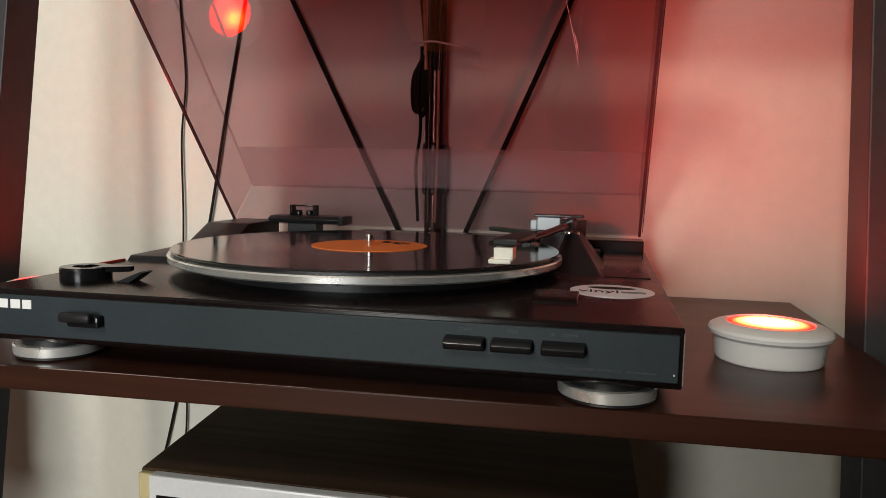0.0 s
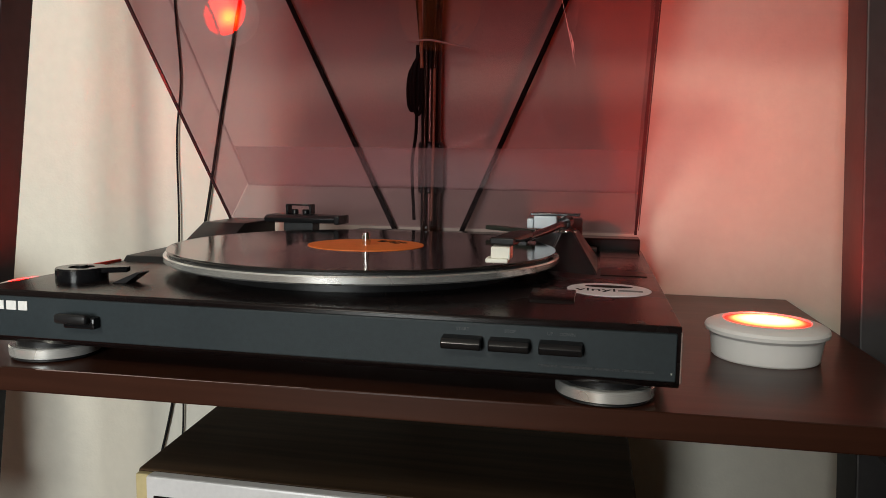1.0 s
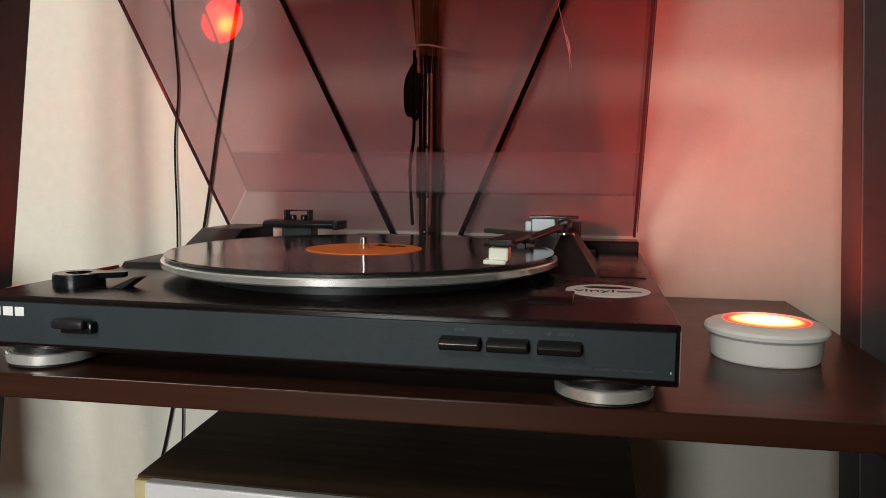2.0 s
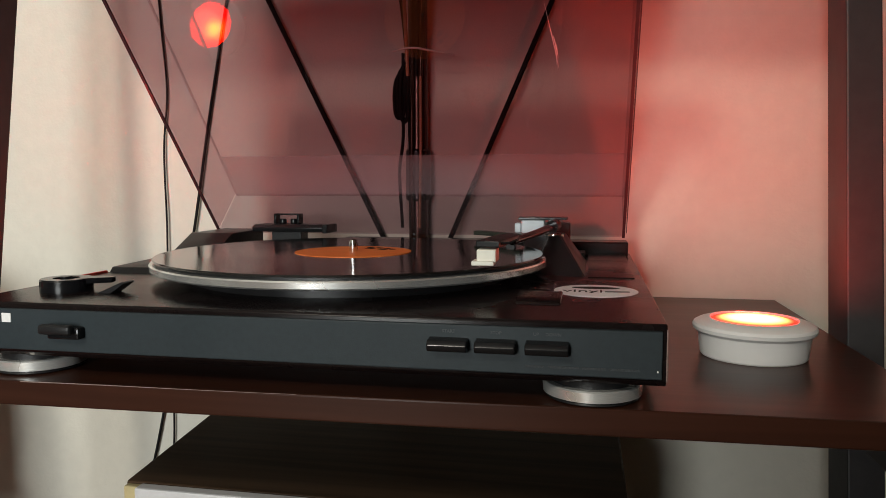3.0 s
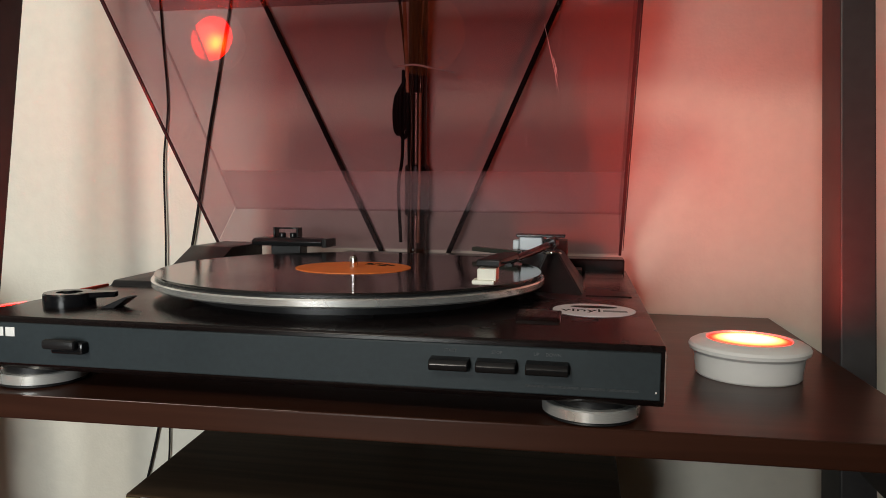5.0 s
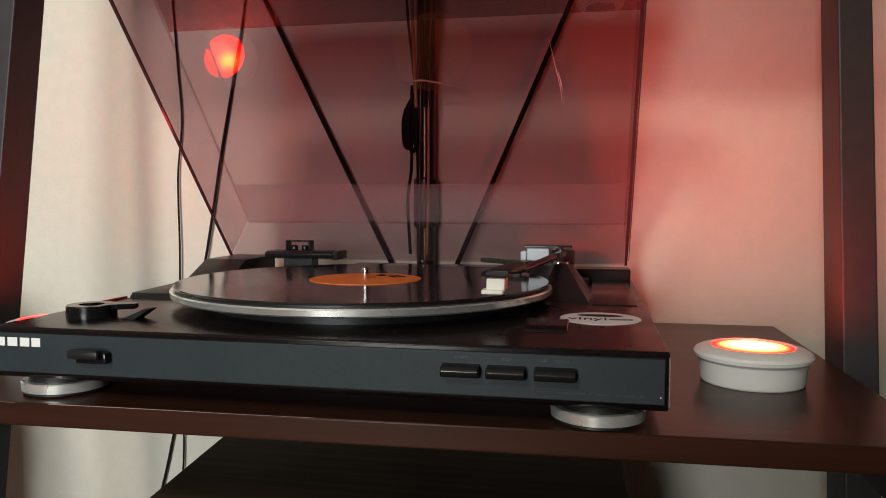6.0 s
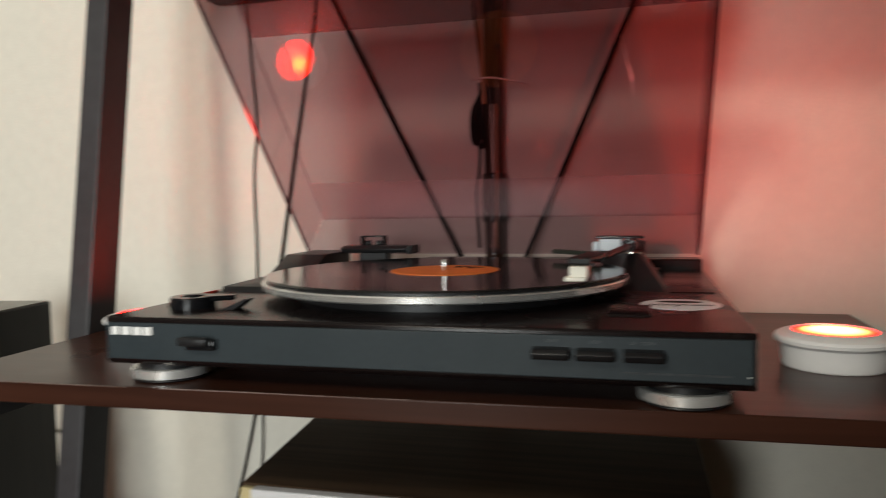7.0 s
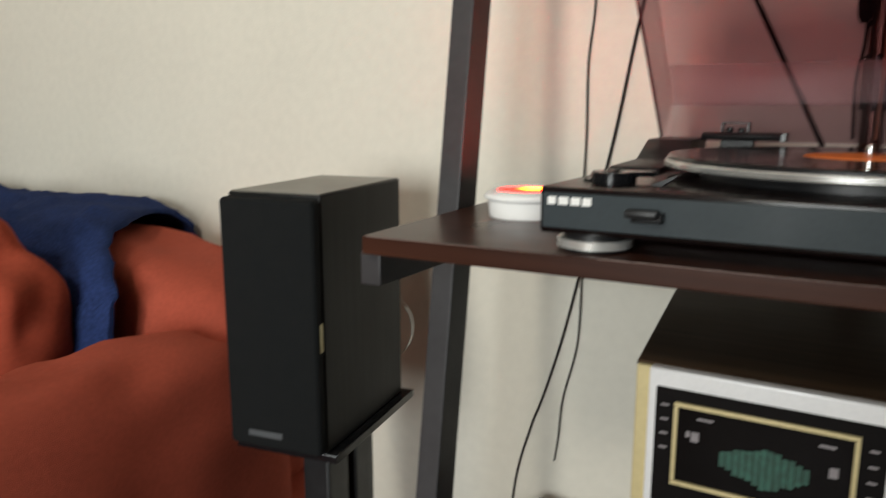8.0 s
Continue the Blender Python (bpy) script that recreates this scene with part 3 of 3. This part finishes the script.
def sheet(name, corners, thick, material, parent, label="", edge=None, rim=True):
    """A flat sheet with thickness; corners run round it."""
    bm = bmesh.new()
    c = [Vector(q) for q in corners]
    nrm = (c[1] - c[0]).cross(c[2] - c[0]).normalized() * thick
    a, b = [bm.verts.new(q) for q in c], [bm.verts.new(q + nrm) for q in c]
    bm.faces.new(a)
    bm.faces.new(b)
    for i in range(len(c) if rim else 0):
        bm.faces.new((a[i], a[(i + 1) % len(c)], b[(i + 1) % len(c)], b[i])).material_index = 1
    ob = part(name, bm, material, parent, label)
    ob.data.materials.append(edge or material)
    return ob


def lid_at(x, up, out):
    return Vector((x, HY, HZ)) + UP * up + OUT * out


LX, LL, LH = 0.2105, 0.345, 0.058
lid = part("lid", box(-0.001, 0.001, HY, HY + 0.002, HZ - 0.001, HZ + 0.001), GLOSS, deck, "clear smoked acrylic lid standing open")
LA, LB = -0.2140, 0.2075
sheet("lid_top", [lid_at(LA, 0, LH), lid_at(LB, 0, LH), lid_at(LB, LL, LH), lid_at(LA, LL, LH)], 0.0018, LID, lid, rim=False)
sheet("lid_back", [lid_at(LA, 0, 0), lid_at(LB, 0, 0), lid_at(LB, 0, LH - 0.0005), lid_at(LA, 0, LH - 0.0005)], 0.0018, LIDSOFT, lid, edge=LIDCLEAR)
sheet("lid_front", [lid_at(LA, LL, 0), lid_at(LB, LL, 0), lid_at(LB, LL, LH - 0.0005), lid_at(LA, LL, LH - 0.0005)], -0.0018, LID, lid, edge=LIDCLEAR)
for x, sx in ((LA, -1), (LB, 1)):
    pane = sheet("lid_side", [lid_at(x, 0.003, 0.0005), lid_at(x, LL - 0.003, 0.0005), lid_at(x, LL - 0.003, LH - 0.0005), lid_at(x, 0.003, LH - 0.0005)], 0.0018 * sx, LID, lid, rim=False)
    pane.visible_shadow = False
    sheet("lid_edge", [lid_at(x, 0, -0.0014), lid_at(x, LL, -0.0014), lid_at(x, LL, 0.0002), lid_at(x, 0, 0.0002)], 0.0026 * sx, LIDEDGE, lid, "dark strip along the lid's edge")
# Strips added over the right pane, dark like acrylic seen edge-on.
for k in range(3):
    o = 0.004 + 0.0180 * k
    sheet("lid_edge", [lid_at(LB + 0.0019, 0.001, o), lid_at(LB + 0.0019, LL, o), lid_at(LB + 0.0019, LL, o + 0.0172), lid_at(LB + 0.0019, 0.001, o + 0.0172)], 0.0006, LIDEDGE, lid, "dark strip along the lid's edge").visible_shadow = False

# Strip added over the lid; its haze paints the lid back's reflection.
strip = sheet("reflection_strip", [lid_at(LA + 0.003, 0.003, LH - 0.0012), lid_at(LB - 0.0004, 0.003, LH - 0.0012), lid_at(LB - 0.0004, 0.0565, LH - 0.0012), lid_at(LA + 0.003, 0.0565, LH - 0.0012)], 0.0003, HAZE, lid, "hazy strip added as a reflected band above the hinge")
strip.visible_shadow = False
# Extra smoked sheet, added only to darken this band of the lid.
sheet("dark_band_sheet", [lid_at(LA + 0.003, 0.242, LH - 0.0012), lid_at(LB - 0.0004, 0.242, LH - 0.0012), lid_at(LB - 0.0004, LL - 0.003, LH - 0.0012), lid_at(LA + 0.003, LL - 0.003, LH - 0.0012)], 0.0004, LIDSOFT, lid, "added sheet that darkens the lid near its front", edge=LIDEDGE)
# Pale slivers paint the glint that the lid's scratches catch.
for xa, ua, xb, ub, wd in ((0.1345, 0.217, 0.1465, 0.148, 0.0008), (0.1410, 0.186, 0.1455, 0.163, 0.0013), (0.1425, 0.184, 0.1442, 0.151, 0.0006)):
    sheet("scratch", [lid_at(xa, ua, LH - 0.0006), lid_at(xa + wd * 0.3, ua, LH - 0.0006), lid_at((xa + xb) / 2 + wd, (ua + ub) / 2, LH - 0.0006), lid_at(xb, ub, LH - 0.0006), lid_at((xa + xb) / 2, (ua + ub) / 2, LH - 0.0006)], 0.0002, GLINT, lid, "scratch with a painted glint")

# sticker on the deck
STX, STY = 0.1790, 0.112
stick = solid("round_sticker", lathe(STX, STY, [(0.0280, PT + 0.0001), (0.0280, PT + 0.0005)], 72), PAPER, (STX, STY, PT), "round white paper sticker with dark print", "sticker")
ell = lathe(0, 0, [(0.0130, 0), (0.0130, 0.0001)], 40)
bmesh.ops.scale(ell, verts=ell.verts, vec=(1.25, 0.42, 1.0))
bmesh.ops.translate(ell, verts=ell.verts, vec=(STX, STY + 0.0125, PT + 0.0005))
part("printed_disc", ell, INK, stick, "dark printed disc")
lettering("sticker_word", "vinyl", 0.0150, (STX - 0.0085, STY - 0.004, PT + 0.0006), (0, 0, 0), INK, stick, 0.0001)
part("sticker_bar", box(STX + 0.006, STX + 0.022, STY - 0.0075, STY - 0.0015, PT + 0.0004, PT + 0.0007), INKGREY, stick, "grey printed bar")


# ---- round red lamps ----
def puck(at, glow, watts, label):
    x, y = at
    ob = thing("puck_lamp", (x, y, S), label, "lamp", "puck lamps")
    part("housing", lathe(x, y, [(0.0346, S), (0.0354, S + 0.001), (0.0371, S + 0.0150), (0.0374, S + 0.0160), (0.0404, S + 0.0183), (0.0409, S + 0.0207), (0.0398, S + 0.0226), (0.0368, S + 0.0243), (0.0320, S + 0.0257), (0.0290, S + 0.0262), (0.0281, S + 0.0256), (0.0278, S + 0.0240)], 96), WHITEPL, ob, "white plastic housing")
    led = bpy.data.lights.new("led", "AREA")
    led.shape, led.size, led.energy, led.color = "DISK", 0.036, watts, (1.0, 0.080, 0.052)
    beam = new("led", led)
    beam.parent, beam.matrix_basis = ob, pose(0, 0.002, 0.0325, 163, 0, 0)
    part("diffuser", lathe(x, y, [(0.0276, S + 0.0240), (0.0276, S + 0.0252), (0.0215, S + 0.0260), (0.0110, S + 0.0264), (0.0015, S + 0.0265)], 64), glow, ob, "glowing red diffuser")
    return ob


puck((0.288, 0.149), RED_GLOW, 0.74, "round white battery lamp glowing bright red on the shelf")
puck((-0.295, 0.157), RED_DIM, 0.05, "round white battery lamp glowing dimmer red behind the turntable")

# sliver added at the edge of the deck, its red standing for lamplight
solid("red_spill_sliver", box(-0.2162, -0.2138, 0.112, 0.146, PT - 0.003, PT + 0.0018, 0.0005), RED_SPILL, (-0.214, 0.133, PT), "red sliver added as lamplight at the edge of the deck", "tag")

# ---- cables, pole and bundle behind the deck ----
CLOSE = lambda q, east: (east + 0.185 + (q[0] - 0.185) * 1.0096, q[1] + 0.008, 0.925 + (q[2] - 0.925) * 1.0096 if q[2] > 0.01 else q[2])
c1 = smooth_path([CLOSE(q, 0.003) for q in [(-0.338, 0.428, 1.75), (-0.337, 0.427, 1.45), (-0.339, 0.425, 1.25), (-0.331, 0.423, 1.11), (-0.326, 0.423, 1.03), (-0.332, 0.422, 0.96), (-0.331, 0.421, 0.87), (-0.3324, 0.421, 0.79), (-0.3305, 0.421, 0.7), (-0.3318, 0.422, 0.613), (-0.337, 0.422, 0.57), (-0.352, 0.422, 0.506), (-0.357, 0.423, 0.45), (-0.362, 0.424, 0.412)]])
solid("thin_cable", tube(c1, 0.0012, 0.0011, seg=8), CABLE, (-0.32, 0.42, 0), "thin black cable hanging down the wall", "cable", group="hanging cables")
c2 = smooth_path([CLOSE(q, 0.007) for q in [(-0.223, 0.428, 1.75), (-0.228, 0.427, 1.45), (-0.241, 0.425, 1.2), (-0.26, 0.423, 1.08), (-0.277, 0.422, 0.99), (-0.298, 0.421, 0.87), (-0.3177, 0.421, 0.78), (-0.3322, 0.421, 0.71), (-0.3571, 0.422, 0.602), (-0.376, 0.422, 0.534), (-0.39, 0.422, 0.49), (-0.403, 0.423, 0.454), (-0.426, 0.424, 0.362), (-0.44, 0.424, 0.2), (-0.44, 0.42, 0.003)]])
solid("black_cable", tube(c2, 0.0018, 0.0014, seg=8), CABLE, (-0.28, 0.42, 0), "black cable hanging down the wall", "cable", group="hanging cables")
PX = -0.015
pole = thing("bronze_pole", (PX, 0.418, 0.0), "dark bronze tube with bundled cables against the wall", "pole")
part("tube", lathe(PX, 0.420, [(0.0108, 0.0), (0.0108, 2.2)], 32), POLE, pole)
part("sleeve", lathe(PX, 0.420, [(0.0125, 0.90), (0.0140, 0.902), (0.0140, 0.955), (0.0125, 0.957)], 32), GLOSS, pole, "black sleeve")
bundle = thing("cable_bundle", (PX, 0.402, 1.0), "bundle of black cables tied to the pole", "cable")
for i in range(6):
    ph = i * 1.3
    pts = []
    for k in range(14 if i % 2 else 17):
        z = 1.75 - 0.055 * k
        fan = 0.0030 + 0.0036 * max(0.0, min(1.0, (z - 1.05) / 0.10))
        pts.append((PX + fan * (i - 2.5) + 0.0022 * math.sin(ph + z * 9), 0.403 - 0.002 * (i % 2) + 0.002 * math.cos(ph * 2 + z * 7), z))
    part("cable", tube(smooth_path(pts, 4), 0.0020 if i % 2 else 0.0016, seg=8), (CABLE, TAN, POLE)[i % 3], bundle)
for dx, top, low in ((0.0, 1.046, 0.992), (0.004, 1.050, 0.986), (-0.004, 1.040, 0.990)):
    x = PX - 0.0150 + dx * 0.8
    turn = [(x + 0.004, 0.400, top), (x - 0.001, 0.398, top - 0.010), (x - 0.0028, 0.397, (top + low) / 2), (x - 0.002, 0.398, low + 0.006), (x + 0.002, 0.399, low), (x + 0.005, 0.400, low + 0.010), (x + 0.005, 0.400, (top + low) / 2), (x + 0.006, 0.401, top + 0.006)]
    part("cable_loop", tube(smooth_path(turn, 6), 0.0021, seg=8), CABLE, bundle)
part("cable_tail", tube(smooth_path([(PX - 0.012, 0.401, 1.06), (PX - 0.0125, 0.402, 1.00), (PX - 0.0135, 0.404, 0.965), (PX - 0.018, 0.406, 0.93), (PX - 0.016, 0.410, 0.87)], 6), 0.0018, seg=8), CABLE, bundle)
part("cable_tie", tube(smooth_path([(PX - 0.022, 0.397, 1.062), (PX, 0.394, 1.064), (PX + 0.02, 0.398, 1.061), (PX + 0.045, 0.404, 1.056)], 6), 0.0011, seg=6), TIE, bundle, "clear plastic cable tie")

# ---- receiver on the lower shelf ----
RX0, RX1, RY0, RY1, RB, RT = -0.161, 0.204, 0.077, 0.350, 0.478, 0.7005
amp = thing("stereo_component", (0.014, 0.2, 0.36), "low black stereo component under the receiver", "component")
part("case", box(-0.178, 0.205, 0.10, 0.335, 0.366, 0.4695, 0.0015), BLACK, amp)
part("front_plate", box(-0.180, 0.207, 0.095, 0.0995, 0.364, 0.468, 0.001), GLOSS, amp, "gloss black front plate")
for x in (-0.17, 0.17):
    for y in (0.13, 0.30):
        part("rubber_foot", lathe(x, y, [(0.012, 0.36), (0.012, 0.3665)], 24), BLACK, amp)
rcv = thing("stereo_receiver", (0.014, 0.2, 0.47), "walnut-cased vintage stereo receiver with silver and gold front", "receiver")
part("cabinet", prism([(RX0, RY0 + 0.006), (RX1, RY0 + 0.006), (RX1 - 0.002, RY1), (RX0 - 0.030, RY1)], 2, RB, RT, 0.0018), WALNUT, rcv, "dark walnut veneer case")
face = part("faceplate", box(RX0 + 0.0015, RX1 - 0.0015, RY0, RY0 + 0.0062, RB + 0.002, RT - 0.0015, 0.0014), GOLD, rcv, "champagne gold faceplate")
bez = part("silver_bezel", prism([(RX0 + 0.013, RB + 0.014), (0.034, RB + 0.014), (0.034, RT - 0.0006), (RX0 + 0.013, RT - 0.0006)], 1, RY0 - 0.0045, RY0 + 0.0058, 0.0016), FACE_SILVER, rcv, "silver dial bezel")
part("dial_panel", box(-0.1415, 0.0205, RY0 - 0.0052, RY0 - 0.0040, RB + 0.06, RT - 0.0150, 0.0003), INK, bez, "gloss black dial panel")
gx0, gx1, gz0, gz1 = -0.1265, 0.0030, 0.606, 0.6755
for nm, b in (("trim_bar", box(gx0, gx1, RY0 - 0.0085, RY0 - 0.0050, gz1 - 0.0035, gz1, 0.0006)), ("trim_bar", box(gx0, gx1, RY0 - 0.0085, RY0 - 0.0050, gz0, gz0 + 0.0035, 0.0006)),
              ("trim_bar", box(gx0, gx0 + 0.0035, RY0 - 0.0083, RY0 - 0.0050, gz0 + 0.0037, gz1 - 0.0037, 0.0006)), ("trim_bar", box(gx1 - 0.0035, gx1, RY0 - 0.0083, RY0 - 0.0050, gz0 + 0.0037, gz1 - 0.0037, 0.0006))):
    part(nm, b, GOLD, bez, "gold dial frame bar")
part("dial_glass", box(gx0 + 0.0037, gx1 - 0.0037, RY0 - 0.0062, RY0 - 0.0050, gz0 + 0.0037, gz1 - 0.0037), GLASSDARK, bez, "dark dial glass")
random.seed(4)
for i in range(13):
    x = gx0 + 0.036 + i * 0.0049
    h = 0.010 + 0.014 * math.sin(math.pi * (i + 0.5) / 13) + random.uniform(-0.003, 0.004)
    part("dial_mark", box(x, x + 0.0043, RY0 - 0.0066, RY0 - 0.0060, 0.637 - h * 0.7, 0.637 + h * 0.5), GREENSCR, bez, "green dial lettering")
for x, z, w, h in ((gx0 + 0.018, 0.6635, 0.012, 0.0020), (gx1 - 0.026, 0.662, 0.011, 0.0022), (gx0 + 0.014, 0.645, 0.006, 0.008), (gx1 - 0.018, 0.640, 0.006, 0.008), (gx0 + 0.010, 0.648, 0.003, 0.005)):
    part("dial_legend", box(x, x + w, RY0 - 0.0067, RY0 - 0.0060, z, z + h), INKGREY, bez, "pale dial legend")
for z in (0.670, 0.658, 0.646, 0.634):
    part("panel_legend", box(-0.1370, -0.1310, RY0 - 0.0056, RY0 - 0.0050, z, z + 0.002), INKGREY, bez, "pale panel legend")
    part("panel_legend", box(0.0090, 0.0150, RY0 - 0.0056, RY0 - 0.0050, z - 0.005, z - 0.003), INKGREY, bez, "pale panel legend")
ctrl = part("control_panel", box(0.044, RX1 - 0.012, RY0 - 0.0016, RY0 + 0.0004, RB + 0.018, RT - 0.028, 0.0006), FACE_SILVER, rcv, "silver control panel")
for kx, kz, kr in ((0.075, 0.640, 0.016), (0.120, 0.640, 0.016), (0.160, 0.640, 0.016), (0.075, 0.592, 0.010), (0.120, 0.592, 0.010), (0.160, 0.592, 0.010)):
    k = lathe(0, 0, [(kr, 0), (kr, 0.010), (kr * 0.94, 0.012), (kr * 0.5, 0.0124)], 40)
    bmesh.ops.transform(k, matrix=pose(kx, RY0 - 0.0014, kz, 90, 0, 0), verts=k.verts)
    part("control_knob", k, SILVER, ctrl, "turned aluminium knob")
for x, y in ((RX0 + 0.03, RY0 + 0.03), (RX1 - 0.03, RY0 + 0.03), (RX0 + 0.03, RY1 - 0.03), (RX1 - 0.03, RY1 - 0.03)):
    part("rubber_foot", lathe(x, y, [(0.012, 0.47), (0.012, RB + 0.001)], 24), BLACK, rcv)

# ---- loudspeaker on its stand ----
SPM = Matrix.Translation((-0.494, 0.078, 0.0)) @ Matrix.Rotation(radians(9), 4, "Z")
W, D, Z0, Z1 = 0.114, 0.210, 0.530, 0.8145
spk = thing("bookshelf_speaker", (-0.575, 0.21, Z0), "black bookshelf loudspeaker with cloth grille on a stand", "speaker")
part("cabinet", box(-W, 0, 0.014, D, Z0, Z1, 0.002, m=SPM), SPKBODY, spk, "black ash vinyl cabinet")
# Paler sheet on the black cabinet: the top's reflected light as colour.
part("top_sheen", box(-W + 0.002, -0.002, 0.016, D - 0.002, Z1 - 0.0004, Z1 + 0.0012, 0.0005, m=SPM), SPKTOP, spk)
gr = part("grille", box(-W - 0.001, 0.001, -0.004, 0.0135, Z0 + 0.002, Z1 - 0.004, 0.006, 3, m=SPM), GRILLE, spk, "black cloth grille")
part("maker_plate", box(-W * 0.78, -W * 0.40, -0.0050, -0.0036, Z0 + 0.016, Z0 + 0.023, 0.0004, m=SPM), FAINT, gr, "small grey plate")
part("grille_clip", box(-0.010, 0.0016, 0.004, 0.010, Z0 + 0.118, Z0 + 0.150, 0.001, m=SPM), GOLD, gr, "pale clip at the grille's edge")
stand = thing("speaker_stand", (-0.575, 0.21, 0.0), "black metal stand under the loudspeaker", "stand")
part("top_plate", box(-W - 0.004, 0.012, 0.012, D + 0.012, Z0 - 0.010, Z0 - 0.0003, 0.001, m=SPM), GLOSS, stand)
part("pillar", box(-W * 0.66, -W * 0.34, 0.08, 0.13, 0.02, Z0 - 0.0102, 0.003, m=SPM), BLACK, stand)
part("pillar", box(-W * 0.66, -W * 0.34, 0.15, 0.20, 0.02, Z0 - 0.0102, 0.003, m=SPM), BLACK, stand)
part("base_plate", box(-W - 0.03, 0.03, -0.01, D + 0.03, 0.0, 0.0198, 0.002, m=SPM), BLACK, stand)
w = smooth_path([(-0.553, 0.282, 0.660), (-0.542, 0.300, 0.654), (-0.527, 0.310, 0.628), (-0.527, 0.311, 0.598), (-0.540, 0.305, 0.575), (-0.555, 0.285, 0.565)], 8)
solid("speaker_wire", tube(w, 0.0014, seg=8), WIRE, (-0.53, 0.37, 0.64), "pale wire looping from the back of the loudspeaker", "wire")

# ---- sofa with throw and cushion ----
sofa = thing("sofa", (-1.5, 0.0, 0.0), "rust red fabric sofa with a blue throw", "sofa")
part("base", box(-2.45, -0.70, -0.50, 0.36, 0.06, 0.34, 0.03, 3), RUST, sofa, smooth=60)
part("seat_cushion", pillow(-1.60, -0.16, 0.36, 0.72, 0.36, 0.10, 5, 0.012, 3), RUST, sofa, smooth=60)
part("backrest", pillow(-1.52, 0.27, 0.457, 0.80, 0.150, 0.256, 4.2, 0.020, 7, 96, 40), RUST, sofa, smooth=60)
part("armrest", pillow(-0.765, -0.12, 0.378, 0.105, 0.40, 0.255, 3.0, 0.016, 11, 64, 36), RUST, sofa, smooth=60)
for x in (-2.35, -0.80):
    for y in (-0.42, 0.28):
        part("foot", box(x - 0.025, x + 0.025, y - 0.025, y + 0.025, 0.0, 0.07, 0.003), ESPRESSO_UP, sofa)
cushion = pillow(0, 0, 0, 0.20, 0.075, 0.19, 3.0, 0.03, 19, 64, 40, m=pose(0, 0, 0, 16, 8, 14))
bmesh.ops.translate(cushion, verts=cushion.verts, vec=(-1.085, 0.00, 0.605))
solid("throw_cushion", cushion, RUST2, (-1.05, 0.0, 0.5), "rust orange cushion leaning on the sofa back", "cushion", smooth=60)


def throw():
    """A knitted throw laid over the sofa back, hanging down in front: a closed band with thickness."""
    bm = bmesh.new()
    run = smooth_path([(0, y, z) for y, z in ((0.424, 0.55), (0.424, 0.65), (0.385, 0.718), (0.27, 0.733), (0.16, 0.718), (0.100, 0.66), (0.086, 0.57), (0.084, 0.45))], 7)
    k, n, rows = len(run), 64, []
    for i, p in enumerate(run):
        a, b = run[max(i - 1, 0)], run[min(i + 1, k - 1)]
        d = (b - a).normalized()
        nrm = Vector((0, d.z, -d.y))
        top, bottom = [], []
        for j in range(n):
            u = j / (n - 1)
            x = -2.2 + (1.14 + 0.21 * min(1.0, max(0.0, (i / k - 0.35) / 0.35)) + 0.02 * noise.noise(Vector((i * 0.4, 3, 0)))) * u
            q = Vector((x * 8, i * 0.22, 1.3))
            h = 0.016 + 0.016 * noise.noise(q) + 0.008 * noise.noise(q * 3.1) + 0.004 * noise.noise(q * 8)
            edge = min(1.0, (1 - u) * 18 + 0.25)
            top.append(bm.verts.new((x, p.y + nrm.y * h * edge, p.z + nrm.z * h * edge)))
            bottom.append(bm.verts.new((x, p.y - nrm.y * 0.004, p.z - nrm.z * 0.004)))
        rows.append((top, bottom))
    for (ta, ba), (tb, bb) in zip(rows, rows[1:]):
        for j in range(n - 1):
            bm.faces.new((ta[j], ta[j + 1], tb[j + 1], tb[j]))
            bm.faces.new((ba[j], bb[j], bb[j + 1], ba[j + 1]))
        bm.faces.new((ta[0], tb[0], bb[0], ba[0]))
        bm.faces.new((ta[-1], ba[-1], bb[-1], tb[-1]))
    for t, b in (rows[0], rows[-1]):
        for j in range(n - 1):
            bm.faces.new((t[j], t[j + 1], b[j + 1], b[j]))
    return bm


solid("knitted_throw", throw(), NAVY, (-1.6, 0.25, 0.6), "navy blue knitted throw over the sofa back", "throw", smooth=80)
